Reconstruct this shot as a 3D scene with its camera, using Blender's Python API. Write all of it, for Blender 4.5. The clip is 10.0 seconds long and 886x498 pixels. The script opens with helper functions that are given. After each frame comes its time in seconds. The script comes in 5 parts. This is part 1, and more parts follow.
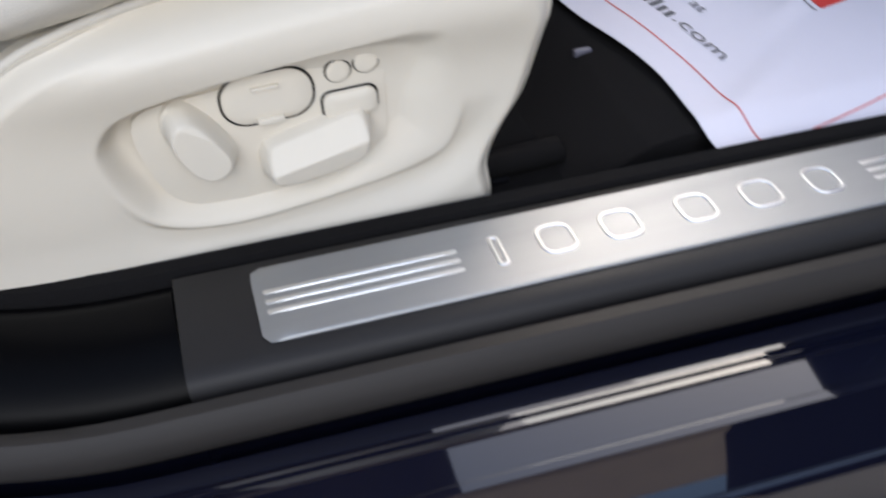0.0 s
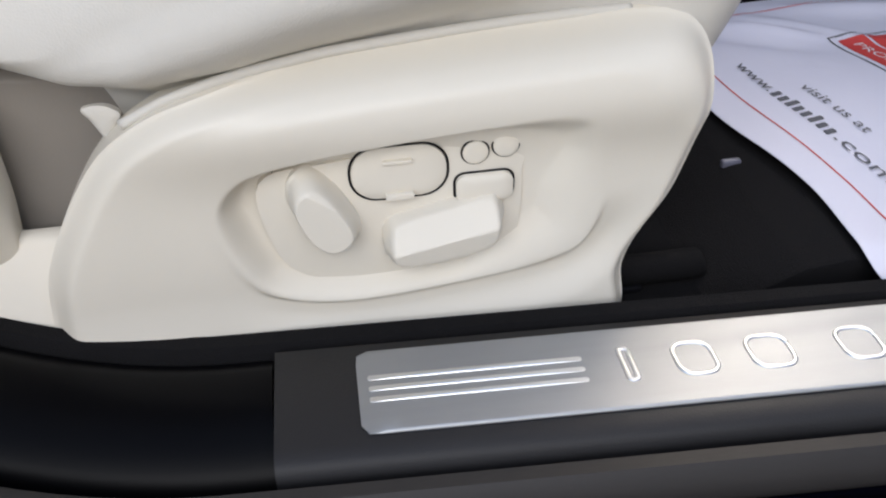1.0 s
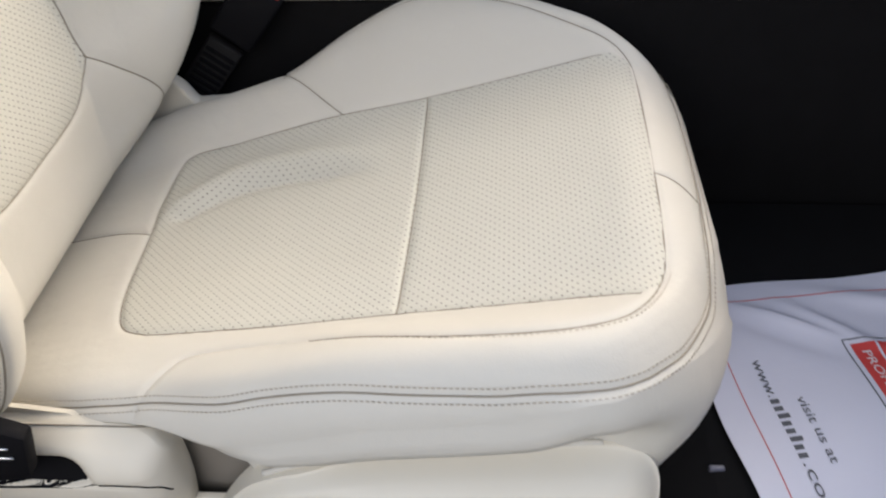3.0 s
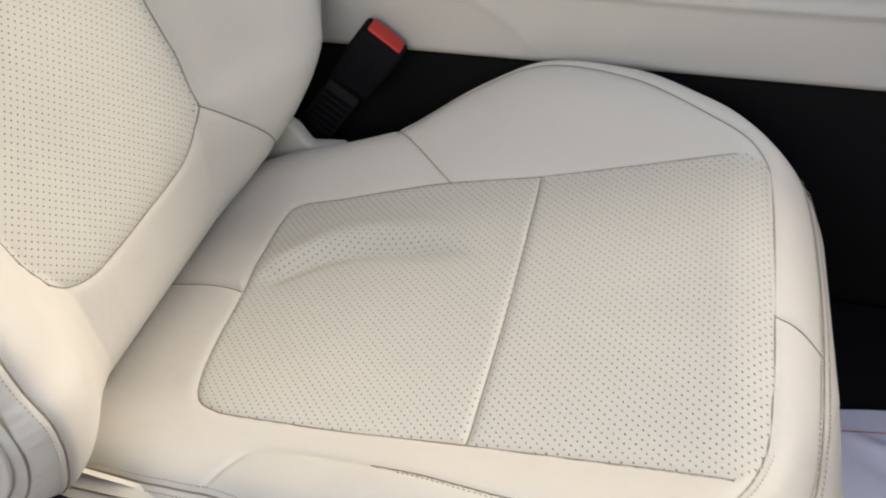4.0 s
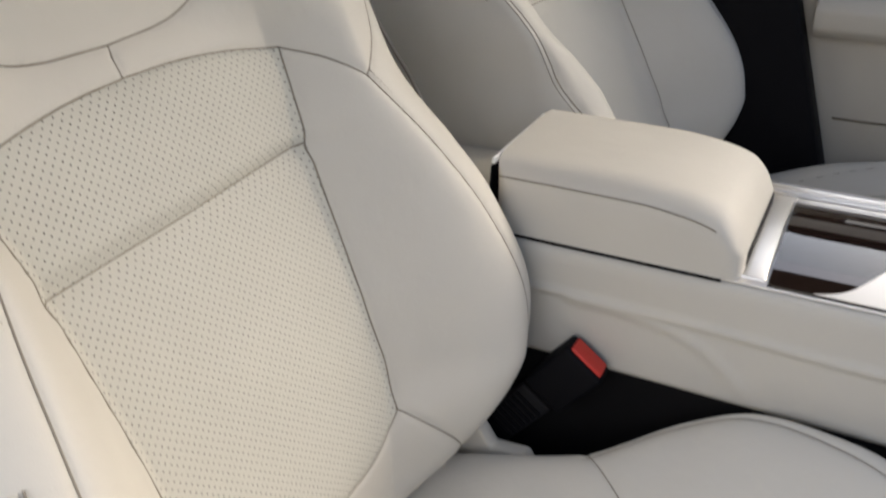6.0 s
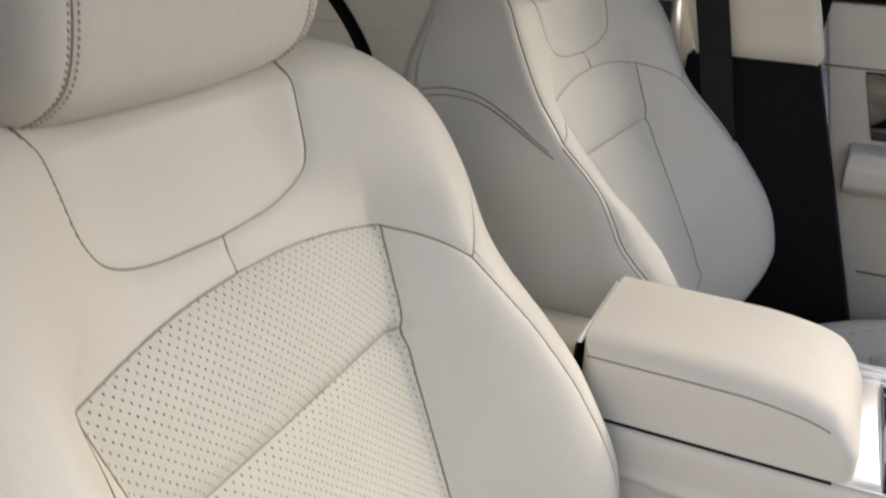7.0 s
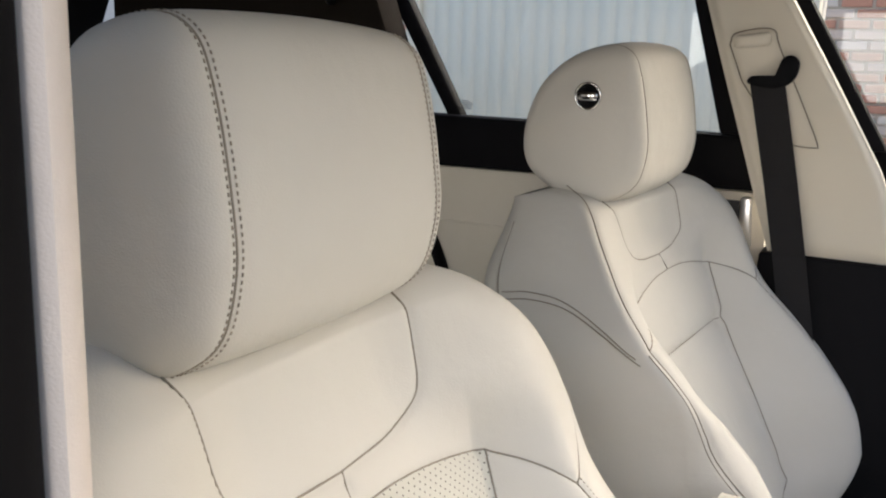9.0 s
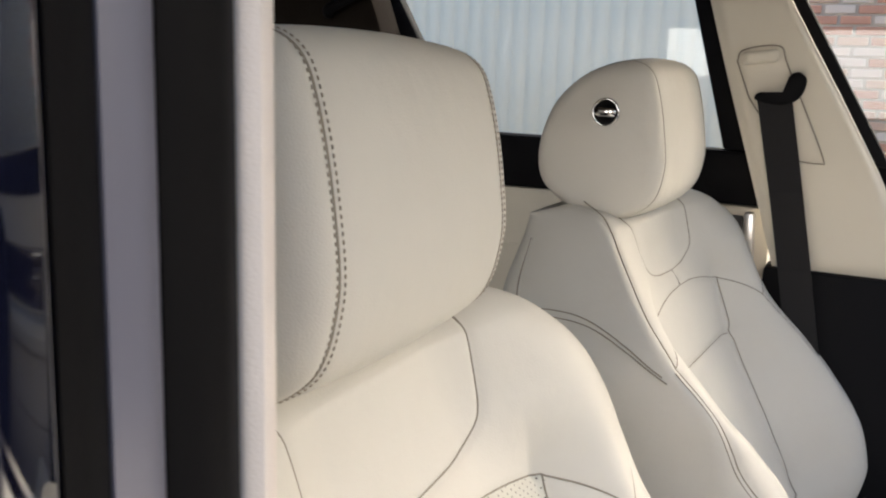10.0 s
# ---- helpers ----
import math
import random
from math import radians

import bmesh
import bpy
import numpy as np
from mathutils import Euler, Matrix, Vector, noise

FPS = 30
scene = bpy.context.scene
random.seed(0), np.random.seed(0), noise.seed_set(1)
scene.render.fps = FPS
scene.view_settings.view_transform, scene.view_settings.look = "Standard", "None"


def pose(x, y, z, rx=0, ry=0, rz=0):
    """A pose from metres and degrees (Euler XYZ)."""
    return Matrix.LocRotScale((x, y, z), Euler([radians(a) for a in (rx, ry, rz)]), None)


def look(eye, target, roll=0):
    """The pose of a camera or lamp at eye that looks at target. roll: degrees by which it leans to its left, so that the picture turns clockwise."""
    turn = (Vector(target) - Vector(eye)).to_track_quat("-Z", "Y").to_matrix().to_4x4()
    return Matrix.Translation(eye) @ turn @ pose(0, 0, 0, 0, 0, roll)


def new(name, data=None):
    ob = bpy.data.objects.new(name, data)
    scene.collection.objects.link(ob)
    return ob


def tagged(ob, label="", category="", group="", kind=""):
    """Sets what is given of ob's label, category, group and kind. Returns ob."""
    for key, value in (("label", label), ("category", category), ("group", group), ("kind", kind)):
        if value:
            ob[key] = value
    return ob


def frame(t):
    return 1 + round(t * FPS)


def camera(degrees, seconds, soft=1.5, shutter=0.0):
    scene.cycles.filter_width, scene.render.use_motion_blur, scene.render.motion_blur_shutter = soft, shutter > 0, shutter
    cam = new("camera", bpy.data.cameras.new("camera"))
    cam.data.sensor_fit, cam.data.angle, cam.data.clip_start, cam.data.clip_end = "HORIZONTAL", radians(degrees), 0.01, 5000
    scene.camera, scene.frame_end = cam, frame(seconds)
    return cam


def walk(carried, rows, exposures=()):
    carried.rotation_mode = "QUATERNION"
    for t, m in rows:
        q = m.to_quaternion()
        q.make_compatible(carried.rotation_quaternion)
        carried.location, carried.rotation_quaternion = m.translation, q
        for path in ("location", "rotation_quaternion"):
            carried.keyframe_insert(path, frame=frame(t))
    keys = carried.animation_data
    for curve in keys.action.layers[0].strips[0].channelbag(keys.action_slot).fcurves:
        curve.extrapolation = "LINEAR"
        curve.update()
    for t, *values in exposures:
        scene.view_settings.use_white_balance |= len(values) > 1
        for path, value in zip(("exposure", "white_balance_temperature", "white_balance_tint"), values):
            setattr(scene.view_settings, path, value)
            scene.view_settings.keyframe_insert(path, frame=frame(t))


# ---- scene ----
cam = camera(55.0, 10.0, soft=2.0, shutter=0.4)
PATH = [
    (0, (0.012, -0.604, 0.669), (0.399, 0.749, -0.753), -2.8),
    (0.5, (0.007, -0.569, 0.644), (0.263, 0.914, -0.672), -2.7),
    (1, (0.006, -0.579, 0.642), (0.202, 0.984, -0.59), -2.2),
    (1.5, (0.014, -0.59, 0.657), (0.148, 1.019, -0.522), -2.5),
    (2, (0.043, -0.599, 0.808), (0.091, 0.979, -0.419), -3.0),
    (2.5, (0.074, -0.583, 0.924), (0.032, 0.95, -0.359), -2.8),
    (3, (0.076, -0.574, 0.964), (-0.067, 0.944, -0.331), -2.8),
    (3.2, (0.076, -0.552, 0.983), (-0.121, 0.947, -0.326), -3.1),
    (4.3, (0.094, -0.453, 1.019), (-0.43, 0.936, -0.322), -3.5),
    (4.5, (0.086, -0.447, 1.019), (-0.5, 0.934, -0.304), -3.2),
    (5, (0.086, -0.423, 1.048), (-0.634, 0.98, -0.183), -2.9),
    (5.5, (0.065, -0.42, 1.081), (-0.739, 1.059, 0.001), -2.4),
    (5.7, (0.058, -0.415, 1.096), (-0.784, 1.077, 0.063), -2.6),
    (6.8, (-0.121, -0.387, 1.152), (-0.843, 1.279, 0.314), 2.7),
    (7, (-0.13, -0.386, 1.158), (-0.883, 1.292, 0.374), 2.4),
    (7.5, (-0.145, -0.386, 1.175), (-0.954, 1.319, 0.514), 2.1),
    (8, (-0.158, -0.39, 1.188), (-1.011, 1.332, 0.636), 2.0),
    (8.5, (-0.167, -0.398, 1.198), (-1.05, 1.334, 0.727), 2.1),
    (9, (-0.177, -0.401, 1.198), (-1.084, 1.332, 0.782), 2.1),
    (9.5, (-0.194, -0.408, 1.196), (-1.118, 1.323, 0.805), 2.0),
    (10, (-0.242, -0.417, 1.198), (-1.079, 1.358, 0.814), 2.4),
]
walk(cam, [(t, look(e, g, r)) for t, e, g, r in PATH], [(0, 1.42, 6300, 9), (1.0, 1.42, 6400, 9), (1.6, 1.34, 6500, 9), (2.1, 1.10, 6500, 8), (2.5, 1.03, 6450, 8), (3.2, 1.0, 6450, 8), (4.5, 0.80, 6450, 9), (5.5, 0.70, 6450, 9), (7.0, 1.0, 6400, 9), (8.0, 1.23, 6450, 9), (9.0, 1.42, 6600, 9), (10, 1.55, 6700, 9)])

# ---- world and light ----
world = bpy.data.worlds.new("sky")
world.use_nodes = True
wn = world.node_tree
sky = wn.nodes.new("ShaderNodeTexSky")
sky.sky_type = "NISHITA"
sky.sun_disc = False
sky.sun_elevation = radians(34)
sky.sun_rotation = radians(40)
sky.air_density, sky.dust_density, sky.ozone_density = 1.0, 4.5, 0.5
wn.links.new(sky.outputs[0], wn.nodes["Background"].inputs[0])
wn.nodes["Background"].inputs[1].default_value = 0.15
scene.world = world

sun = new("sun", bpy.data.lights.new("sun", "SUN"))
sun.data.energy, sun.data.angle, sun.data.color = 0.7, radians(50), (1.0, 0.965, 0.88)
sun.matrix_world = look((0.65, 0.76, 0.68), (0, 0, 0))


# near door stands open: area fill lamp added outside it to brighten that side
door_fill = new("doorway_fill", bpy.data.lights.new("doorway_fill", "AREA"))
door_fill.data.shape, door_fill.data.size, door_fill.data.size_y = "RECTANGLE", 1.6, 0.8
door_fill.data.energy, door_fill.data.color = 8.5, (1.0, 0.955, 0.925)
door_fill.matrix_world = look((-0.25, -1.50, 1.45), (0.0, -0.22, 0.55))


# ---- materials ----
def shader(name, color, rough=0.5, metal=0.0, spec=0.5):
    m = bpy.data.materials.new(name)
    m.use_nodes = True
    b = m.node_tree.nodes["Principled BSDF"]
    b.inputs["Base Color"].default_value = (*color, 1)
    b.inputs["Roughness"].default_value = rough
    b.inputs["Metallic"].default_value = metal
    b.inputs["Specular IOR Level"].default_value = spec
    return m, m.node_tree, b


def surface(name, color, color2, rough=0.5, metal=0.0, spec=0.5, blotch=6.0, grain=400.0, bump=0.05, kind="noise",
            rough_var=0.08, stretch=(1, 1, 1), coat=0.0, distance=0.001, sway=0.0):
    """A material with a slow drift between two colours, a fine grain in the relief and a gloss that varies a little."""
    m, nt, b = shader(name, color, rough, metal, spec)
    tc = nt.nodes.new("ShaderNodeTexCoord")
    mp = nt.nodes.new("ShaderNodeMapping")
    mp.inputs["Scale"].default_value = stretch
    nt.links.new(tc.outputs["Object"], mp.inputs[0])
    slow = nt.nodes.new("ShaderNodeTexNoise")
    slow.inputs["Scale"].default_value, slow.inputs["Detail"].default_value = blotch, 5
    nt.links.new(mp.outputs[0], slow.inputs["Vector"])
    ramp = nt.nodes.new("ShaderNodeMix")
    ramp.data_type = "RGBA"
    ramp.inputs[6].default_value, ramp.inputs[7].default_value = (*color, 1), (*color2, 1)
    nt.links.new(slow.outputs["Fac"], ramp.inputs[0])
    nt.links.new(ramp.outputs[2], b.inputs["Base Color"])
    if kind == "cells":
        fine = nt.nodes.new("ShaderNodeTexVoronoi")
        fine.inputs["Scale"].default_value = grain
        out = fine.outputs["Distance"]
    else:
        fine = nt.nodes.new("ShaderNodeTexNoise")
        fine.inputs["Scale"].default_value, fine.inputs["Detail"].default_value = grain, 3
        out = fine.outputs["Fac"]
    nt.links.new(mp.outputs[0], fine.inputs["Vector"])
    bp = nt.nodes.new("ShaderNodeBump")
    bp.inputs["Strength"].default_value, bp.inputs["Distance"].default_value = bump, distance
    nt.links.new(out, bp.inputs["Height"])
    if sway:
        wave = nt.nodes.new("ShaderNodeTexNoise")
        wave.inputs["Scale"].default_value, wave.inputs["Detail"].default_value = 26, 3
        nt.links.new(mp.outputs[0], wave.inputs["Vector"])
        b2 = nt.nodes.new("ShaderNodeBump")
        b2.inputs["Strength"].default_value, b2.inputs["Distance"].default_value = sway, 0.006
        nt.links.new(wave.outputs["Fac"], b2.inputs["Height"])
        nt.links.new(b2.outputs[0], bp.inputs["Normal"])
    nt.links.new(bp.outputs[0], b.inputs["Normal"])
    rr = nt.nodes.new("ShaderNodeMapRange")
    rr.inputs[3].default_value, rr.inputs[4].default_value = rough - rough_var, rough + rough_var
    nt.links.new(slow.outputs["Fac"], rr.inputs[0])
    nt.links.new(rr.outputs[0], b.inputs["Roughness"])
    if coat:
        b.inputs["Coat Weight"].default_value, b.inputs["Coat Roughness"].default_value = coat, 0.03
    return m


CREAM, CREAM2 = (0.63, 0.605, 0.55), (0.575, 0.55, 0.495)
leather = surface("cream_leather", CREAM, CREAM2, 0.56, blotch=9, grain=850, bump=0.12, kind="cells", spec=0.26, sway=0.26)
plastic = surface("cream_plastic", (0.73, 0.683, 0.590), (0.69, 0.643, 0.550), 0.50, blotch=12, grain=1500, bump=0.05, spec=0.3)
cloth = surface("pale_headlining_cloth", (0.70, 0.63, 0.58), (0.62, 0.56, 0.51), 0.9, blotch=60, grain=900, bump=0.25, spec=0.2)
# pale roof lining with the shade under the roof put into a brown base
headliner_cloth = surface("shade_brown_roof_cloth", (0.11, 0.092, 0.074), (0.09, 0.075, 0.060), 0.95, blotch=30, grain=900, bump=0.25, spec=0.2)
scuffed = surface("scuffed_black_plastic", (0.013, 0.0125, 0.0135), (0.019, 0.0182, 0.0192), 0.55, blotch=16, grain=900, bump=0.15, spec=0.3)
dusty = surface("dusty_rubber", (0.022, 0.0205, 0.020), (0.034, 0.031, 0.030), 0.6, blotch=30, grain=500, bump=0.12, spec=0.25, stretch=(0.3, 1, 1))
dark_cloth = surface("dark_brown_cloth", (0.020, 0.016, 0.013), (0.014, 0.011, 0.009), 0.95, blotch=30, grain=900, bump=0.25, spec=0.1)
# cream plastic darkened to taupe: the side recess's shade is put into the colour
taupe = surface("shade_toned_plastic", (0.28, 0.255, 0.225), (0.25, 0.228, 0.20), 0.6, blotch=12, grain=900, bump=0.08, spec=0.2)
carpet = surface("black_carpet", (0.006, 0.0055, 0.006), (0.011, 0.0105, 0.011), 0.95, blotch=25, grain=1200, bump=0.6, spec=0.15, distance=0.003)
trim_black = surface("black_grained_plastic", (0.0048, 0.0047, 0.0060), (0.0075, 0.0074, 0.0092), 0.62, blotch=14, grain=1100, bump=0.12, spec=0.08)
gloss_black = surface("gloss_black_plastic", (0.0014, 0.0014, 0.0019), (0.0020, 0.0020, 0.0026), 0.36, blotch=9, grain=300, bump=0.02, rough_var=0.05, spec=0.08)
rubber = surface("dark_rubber_seal", (0.0032, 0.0031, 0.0040), (0.0026, 0.0025, 0.0032), 0.6, blotch=20, grain=500, bump=0.08, spec=0.08)
paint = surface("dark_blue_black_paint", (0.0035, 0.0042, 0.011), (0.0042, 0.0050, 0.013), 0.035, blotch=5, grain=60, bump=0.003, coat=1.0, rough_var=0.02, spec=0.4)
body_grey = surface("grey_primer_flange", (0.14, 0.14, 0.18), (0.115, 0.115, 0.15), 0.35, blotch=8, grain=120, bump=0.03)
piano = surface("dark_gloss_veneer", (0.008, 0.005, 0.0045), (0.016, 0.009, 0.007), 0.03, blotch=7, grain=70, bump=0.004, coat=1.0, rough_var=0.02, spec=0.9)
piano.node_tree.nodes["Principled BSDF"].inputs["Coat IOR"].default_value = 1.6
brushed = surface("brushed_steel", (0.45, 0.46, 0.47), (0.39, 0.40, 0.41), 0.60, metal=1.0, blotch=9, grain=220, bump=0.06, stretch=(0.5, 8, 8), rough_var=0.06)
relief_steel = surface("bright_etched_steel", (0.86, 0.87, 0.88), (0.80, 0.81, 0.82), 0.40, metal=1.0, blotch=30, grain=300, bump=0.04)
satin = surface("satin_aluminium", (0.82, 0.81, 0.80), (0.74, 0.73, 0.72), 0.33, metal=1.0, blotch=9, grain=300, bump=0.03)
plate_metal = surface("pale_satin_metal", (0.90, 0.90, 0.90), (0.84, 0.84, 0.84), 0.34, metal=0.45, blotch=9, grain=300, bump=0.02)
pale_strip = surface("pale_anodised_strip", (0.86, 0.86, 0.85), (0.80, 0.80, 0.79), 0.5, metal=0.3, blotch=20, grain=300, bump=0.02)
chrome = surface("chrome", (0.78, 0.78, 0.79), (0.72, 0.72, 0.73), 0.06, metal=1.0, blotch=15, grain=40, bump=0.004, rough_var=0.03)
webbing = surface("black_belt_webbing", (0.008, 0.0075, 0.009), (0.013, 0.0122, 0.014), 0.7, blotch=30, grain=500, bump=0.5, stretch=(1, 1, 4), spec=0.3)
red = surface("red_button_plastic", (0.62, 0.035, 0.022), (0.54, 0.028, 0.018), 0.42, blotch=40, grain=300, bump=0.05)
thread = surface("taupe_thread", (0.40, 0.355, 0.295), (0.35, 0.31, 0.255), 0.8, blotch=60, grain=900, bump=0.2, spec=0.2)
seam_dark = surface("seam_fold", (0.30, 0.265, 0.215), (0.25, 0.22, 0.18), 0.7, blotch=60, grain=900, bump=0.1, spec=0.2)
paper = surface("white_paper", (0.74, 0.73, 0.82), (0.68, 0.67, 0.77), 0.62, blotch=7, grain=90, bump=0.12, spec=0.3, distance=0.002)
ink = surface("grey_ink", (0.10, 0.10, 0.115), (0.13, 0.13, 0.145), 0.7, blotch=50, grain=300, bump=0.02)
ink_red = surface("red_ink", (0.66, 0.055, 0.05), (0.60, 0.05, 0.045), 0.6, blotch=50, grain=300, bump=0.02)
ink_white = surface("white_ink", (0.82, 0.80, 0.80), (0.78, 0.76, 0.77), 0.6, blotch=50, grain=300, bump=0.02)
tarmac = surface("grey_concrete", (0.30, 0.285, 0.26), (0.24, 0.228, 0.208), 0.9, blotch=3, grain=120, bump=0.6, distance=0.006)
white_metal = surface("white_painted_steel", (0.80, 0.75, 0.64), (0.75, 0.70, 0.595), 0.5, blotch=2.5, grain=60, bump=0.03)
mortar = surface("grey_mortar", (0.66, 0.62, 0.57), (0.56, 0.52, 0.48), 0.95, blotch=8, grain=250, bump=0.5, distance=0.003)
added_wall = surface("brown_plain_wall", (0.20, 0.175, 0.155), (0.15, 0.13, 0.115), 0.9, blotch=2, grain=60, bump=0.4, distance=0.004)
grille = surface("dark_speaker_grille", (0.03, 0.03, 0.032), (0.05, 0.05, 0.053), 0.5, metal=0.3, blotch=20, grain=700, bump=0.5, kind="cells")


def perforated():
    """Cream leather with a diagonal lattice of punched holes, in metres of the panel's own pattern."""
    m = surface("perforated_leather", (0.585, 0.572, 0.510), (0.535, 0.522, 0.462), 0.58, blotch=9, grain=850, bump=0.12, kind="cells", spec=0.22, sway=0.16)
    nt = m.node_tree
    b = nt.nodes["Principled BSDF"]
    uv = nt.nodes.new("ShaderNodeUVMap")
    uv.uv_map = "pattern"

    def vec(op, a, c=None, val=None):
        n = nt.nodes.new("ShaderNodeVectorMath")
        n.operation = op
        nt.links.new(a, n.inputs[0])
        if val is not None:
            n.inputs[1].default_value = val
        return n.outputs["Value"] if op == "LENGTH" else n.outputs[0]

    pitch = 0.0074
    cell = vec("SCALE", uv.outputs[0])
    cell.node.inputs["Scale"].default_value = 1 / pitch
    dist = []
    for off in (0.0, 0.5):
        f = vec("FRACTION", vec("ADD", cell, val=(off + 20, off + 20, 0)))
        g = vec("SUBTRACT", f, val=(0.5, 0.5, 0))
        g = vec("MULTIPLY", g, val=(1, 1, 0))
        dist.append(vec("LENGTH", g))
    near = nt.nodes.new("ShaderNodeMath")
    near.operation = "MINIMUM"
    nt.links.new(dist[0], near.inputs[0])
    nt.links.new(dist[1], near.inputs[1])
    hole = nt.nodes.new("ShaderNodeMapRange")
    hole.interpolation_type = "SMOOTHSTEP"
    hole.inputs[1].default_value, hole.inputs[2].default_value = 0.048, 0.113
    nt.links.new(near.outputs[0], hole.inputs[0])
    mix = nt.nodes.new("ShaderNodeMix")
    mix.data_type = "RGBA"
    mix.inputs[6].default_value = (0.10, 0.088, 0.076, 1)
    src = b.inputs["Base Color"].links[0].from_socket
    nt.links.new(src, mix.inputs[7])
    nt.links.new(hole.outputs[0], mix.inputs[0])
    nt.links.new(mix.outputs[2], b.inputs["Base Color"])
    bp = nt.nodes.new("ShaderNodeBump")
    bp.inputs["Strength"].default_value, bp.inputs["Distance"].default_value = 0.8, 0.001
    old = b.inputs["Normal"].links[0].from_socket
    nt.links.new(hole.outputs[0], bp.inputs["Height"])
    nt.links.new(old, bp.inputs["Normal"])
    nt.links.new(bp.outputs[0], b.inputs["Normal"])
    return m


punched = perforated()


def brick_material():
    m = surface("worn_red_brick", (0.40, 0.16, 0.10), (0.30, 0.12, 0.085), 0.9, blotch=14, grain=220, bump=0.5, distance=0.004)
    nt = m.node_tree
    b = nt.nodes["Principled BSDF"]
    info = nt.nodes.new("ShaderNodeObjectInfo")
    ramp = nt.nodes.new("ShaderNodeValToRGB")
    e = ramp.color_ramp.elements
    ramp.color_ramp.interpolation = "CONSTANT"
    e[0].position, e[0].color = 0.0, (0.60, 0.33, 0.25, 1)
    e[1].position, e[1].color = 0.30, (0.68, 0.50, 0.40, 1)
    for pos, col in ((0.52, (0.76, 0.68, 0.62, 1)), (0.82, (0.55, 0.29, 0.22, 1)), (0.93, (0.78, 0.75, 0.71, 1)), (0.975, (0.14, 0.20, 0.38, 1))):
        k = e.new(pos)
        k.color = col
    nt.links.new(info.outputs["Random"], ramp.inputs[0])
    mix = nt.nodes.new("ShaderNodeMix")
    mix.data_type, mix.blend_type = "RGBA", "MIX"
    mix.inputs[0].default_value = 0.80
    nt.links.new(b.inputs["Base Color"].links[0].from_socket, mix.inputs[6])
    nt.links.new(ramp.outputs[0], mix.inputs[7])
    nt.links.new(mix.outputs[2], b.inputs["Base Color"])
    return m


brick_red = brick_material()

glass, _, gb = shader("window_glass", (0.95, 0.98, 0.97), 0.0)
gb.inputs["Transmission Weight"].default_value, gb.inputs["IOR"].default_value = 1.0, 1.45


# ---- building helpers ----
def thing(name, label, category, at=(0, 0, 0), group="", kind=""):
    e = new(name)
    e.location = at
    e.empty_display_size = 0.05
    return tagged(e, label, category, group, kind)


def attach(ob, parent, label=""):
    ob.parent = parent
    ob.matrix_parent_inverse = Matrix.Translation(-parent.location) if parent.parent is None else Matrix.Identity(4)
    if label:
        ob["label"] = label
    return ob


def mesh_object(name, verts, faces, material, parent=None, label="", normals=None, uvs=None, smooth=True):
    me = bpy.data.meshes.new(name)
    me.from_pydata([tuple(v) for v in verts], [], [tuple(f) for f in faces])
    if uvs is not None:
        layer = me.uv_layers.new(name="pattern")
        loops = np.empty(len(me.loops), dtype=np.int32)
        me.loops.foreach_get("vertex_index", loops)
        layer.data.foreach_set("uv", np.asarray(uvs, dtype=np.float32)[loops].ravel())
    me.polygons.foreach_set("use_smooth", [smooth] * len(me.polygons))
    me.materials.append(material)
    me.validate()
    if normals is not None:
        me.normals_split_custom_set_from_vertices([tuple(n) for n in normals])
    ob = new(name, me)
    return attach(ob, parent, label) if parent is not None else ob


def part(name, bm, material, parent=None, label="", smooth=True, angle=40):
    """One bmesh as one mesh object, under a thing or a part."""
    bmesh.ops.recalc_face_normals(bm, faces=bm.faces)
    for e in bm.edges:
        e.smooth = len(e.link_faces) != 2 or e.calc_face_angle(0) < radians(angle)
    me = bpy.data.meshes.new(name)
    bm.to_mesh(me)
    bm.free()
    me.polygons.foreach_set("use_smooth", [smooth] * len(me.polygons))
    me.materials.append(material)
    ob = new(name, me)
    return attach(ob, parent, label) if parent is not None else ob


def bevel_box(x0, x1, y0, y1, z0, z1, r=0.004, seg=3):
    bm = bmesh.new()
    bmesh.ops.create_cube(bm, size=1, matrix=Matrix.Translation(((x0 + x1) / 2, (y0 + y1) / 2, (z0 + z1) / 2)) @ Matrix.Diagonal((abs(x1 - x0), abs(y1 - y0), abs(z1 - z0), 1)))
    if r:
        bmesh.ops.bevel(bm, geom=bm.edges[:], offset=r, segments=seg, profile=0.5, affect="EDGES")
    return bm


def prism(points, a, b, axis="x", bevel=0.0, seg=2):
    """A closed outline drawn out along an axis. Outlines are (y, z) along x, (x, z) along y and (x, y) along z."""
    put = {"x": lambda p, q, s: (s, p, q), "y": lambda p, q, s: (p, s, q), "z": lambda p, q, s: (p, q, s)}[axis]
    bm = bmesh.new()
    lo = [bm.verts.new(put(p, q, a)) for p, q in points]
    hi = [bm.verts.new(put(p, q, b)) for p, q in points]
    n = len(points)
    bm.faces.new(lo)
    bm.faces.new(hi[::-1])
    for i in range(n):
        bm.faces.new((lo[i], lo[(i + 1) % n], hi[(i + 1) % n], hi[i]))
    bmesh.ops.recalc_face_normals(bm, faces=bm.faces)
    if bevel:
        bmesh.ops.bevel(bm, geom=bm.edges[:], offset=bevel, segments=seg, profile=0.5, affect="EDGES", clamp_overlap=True)
    return bm


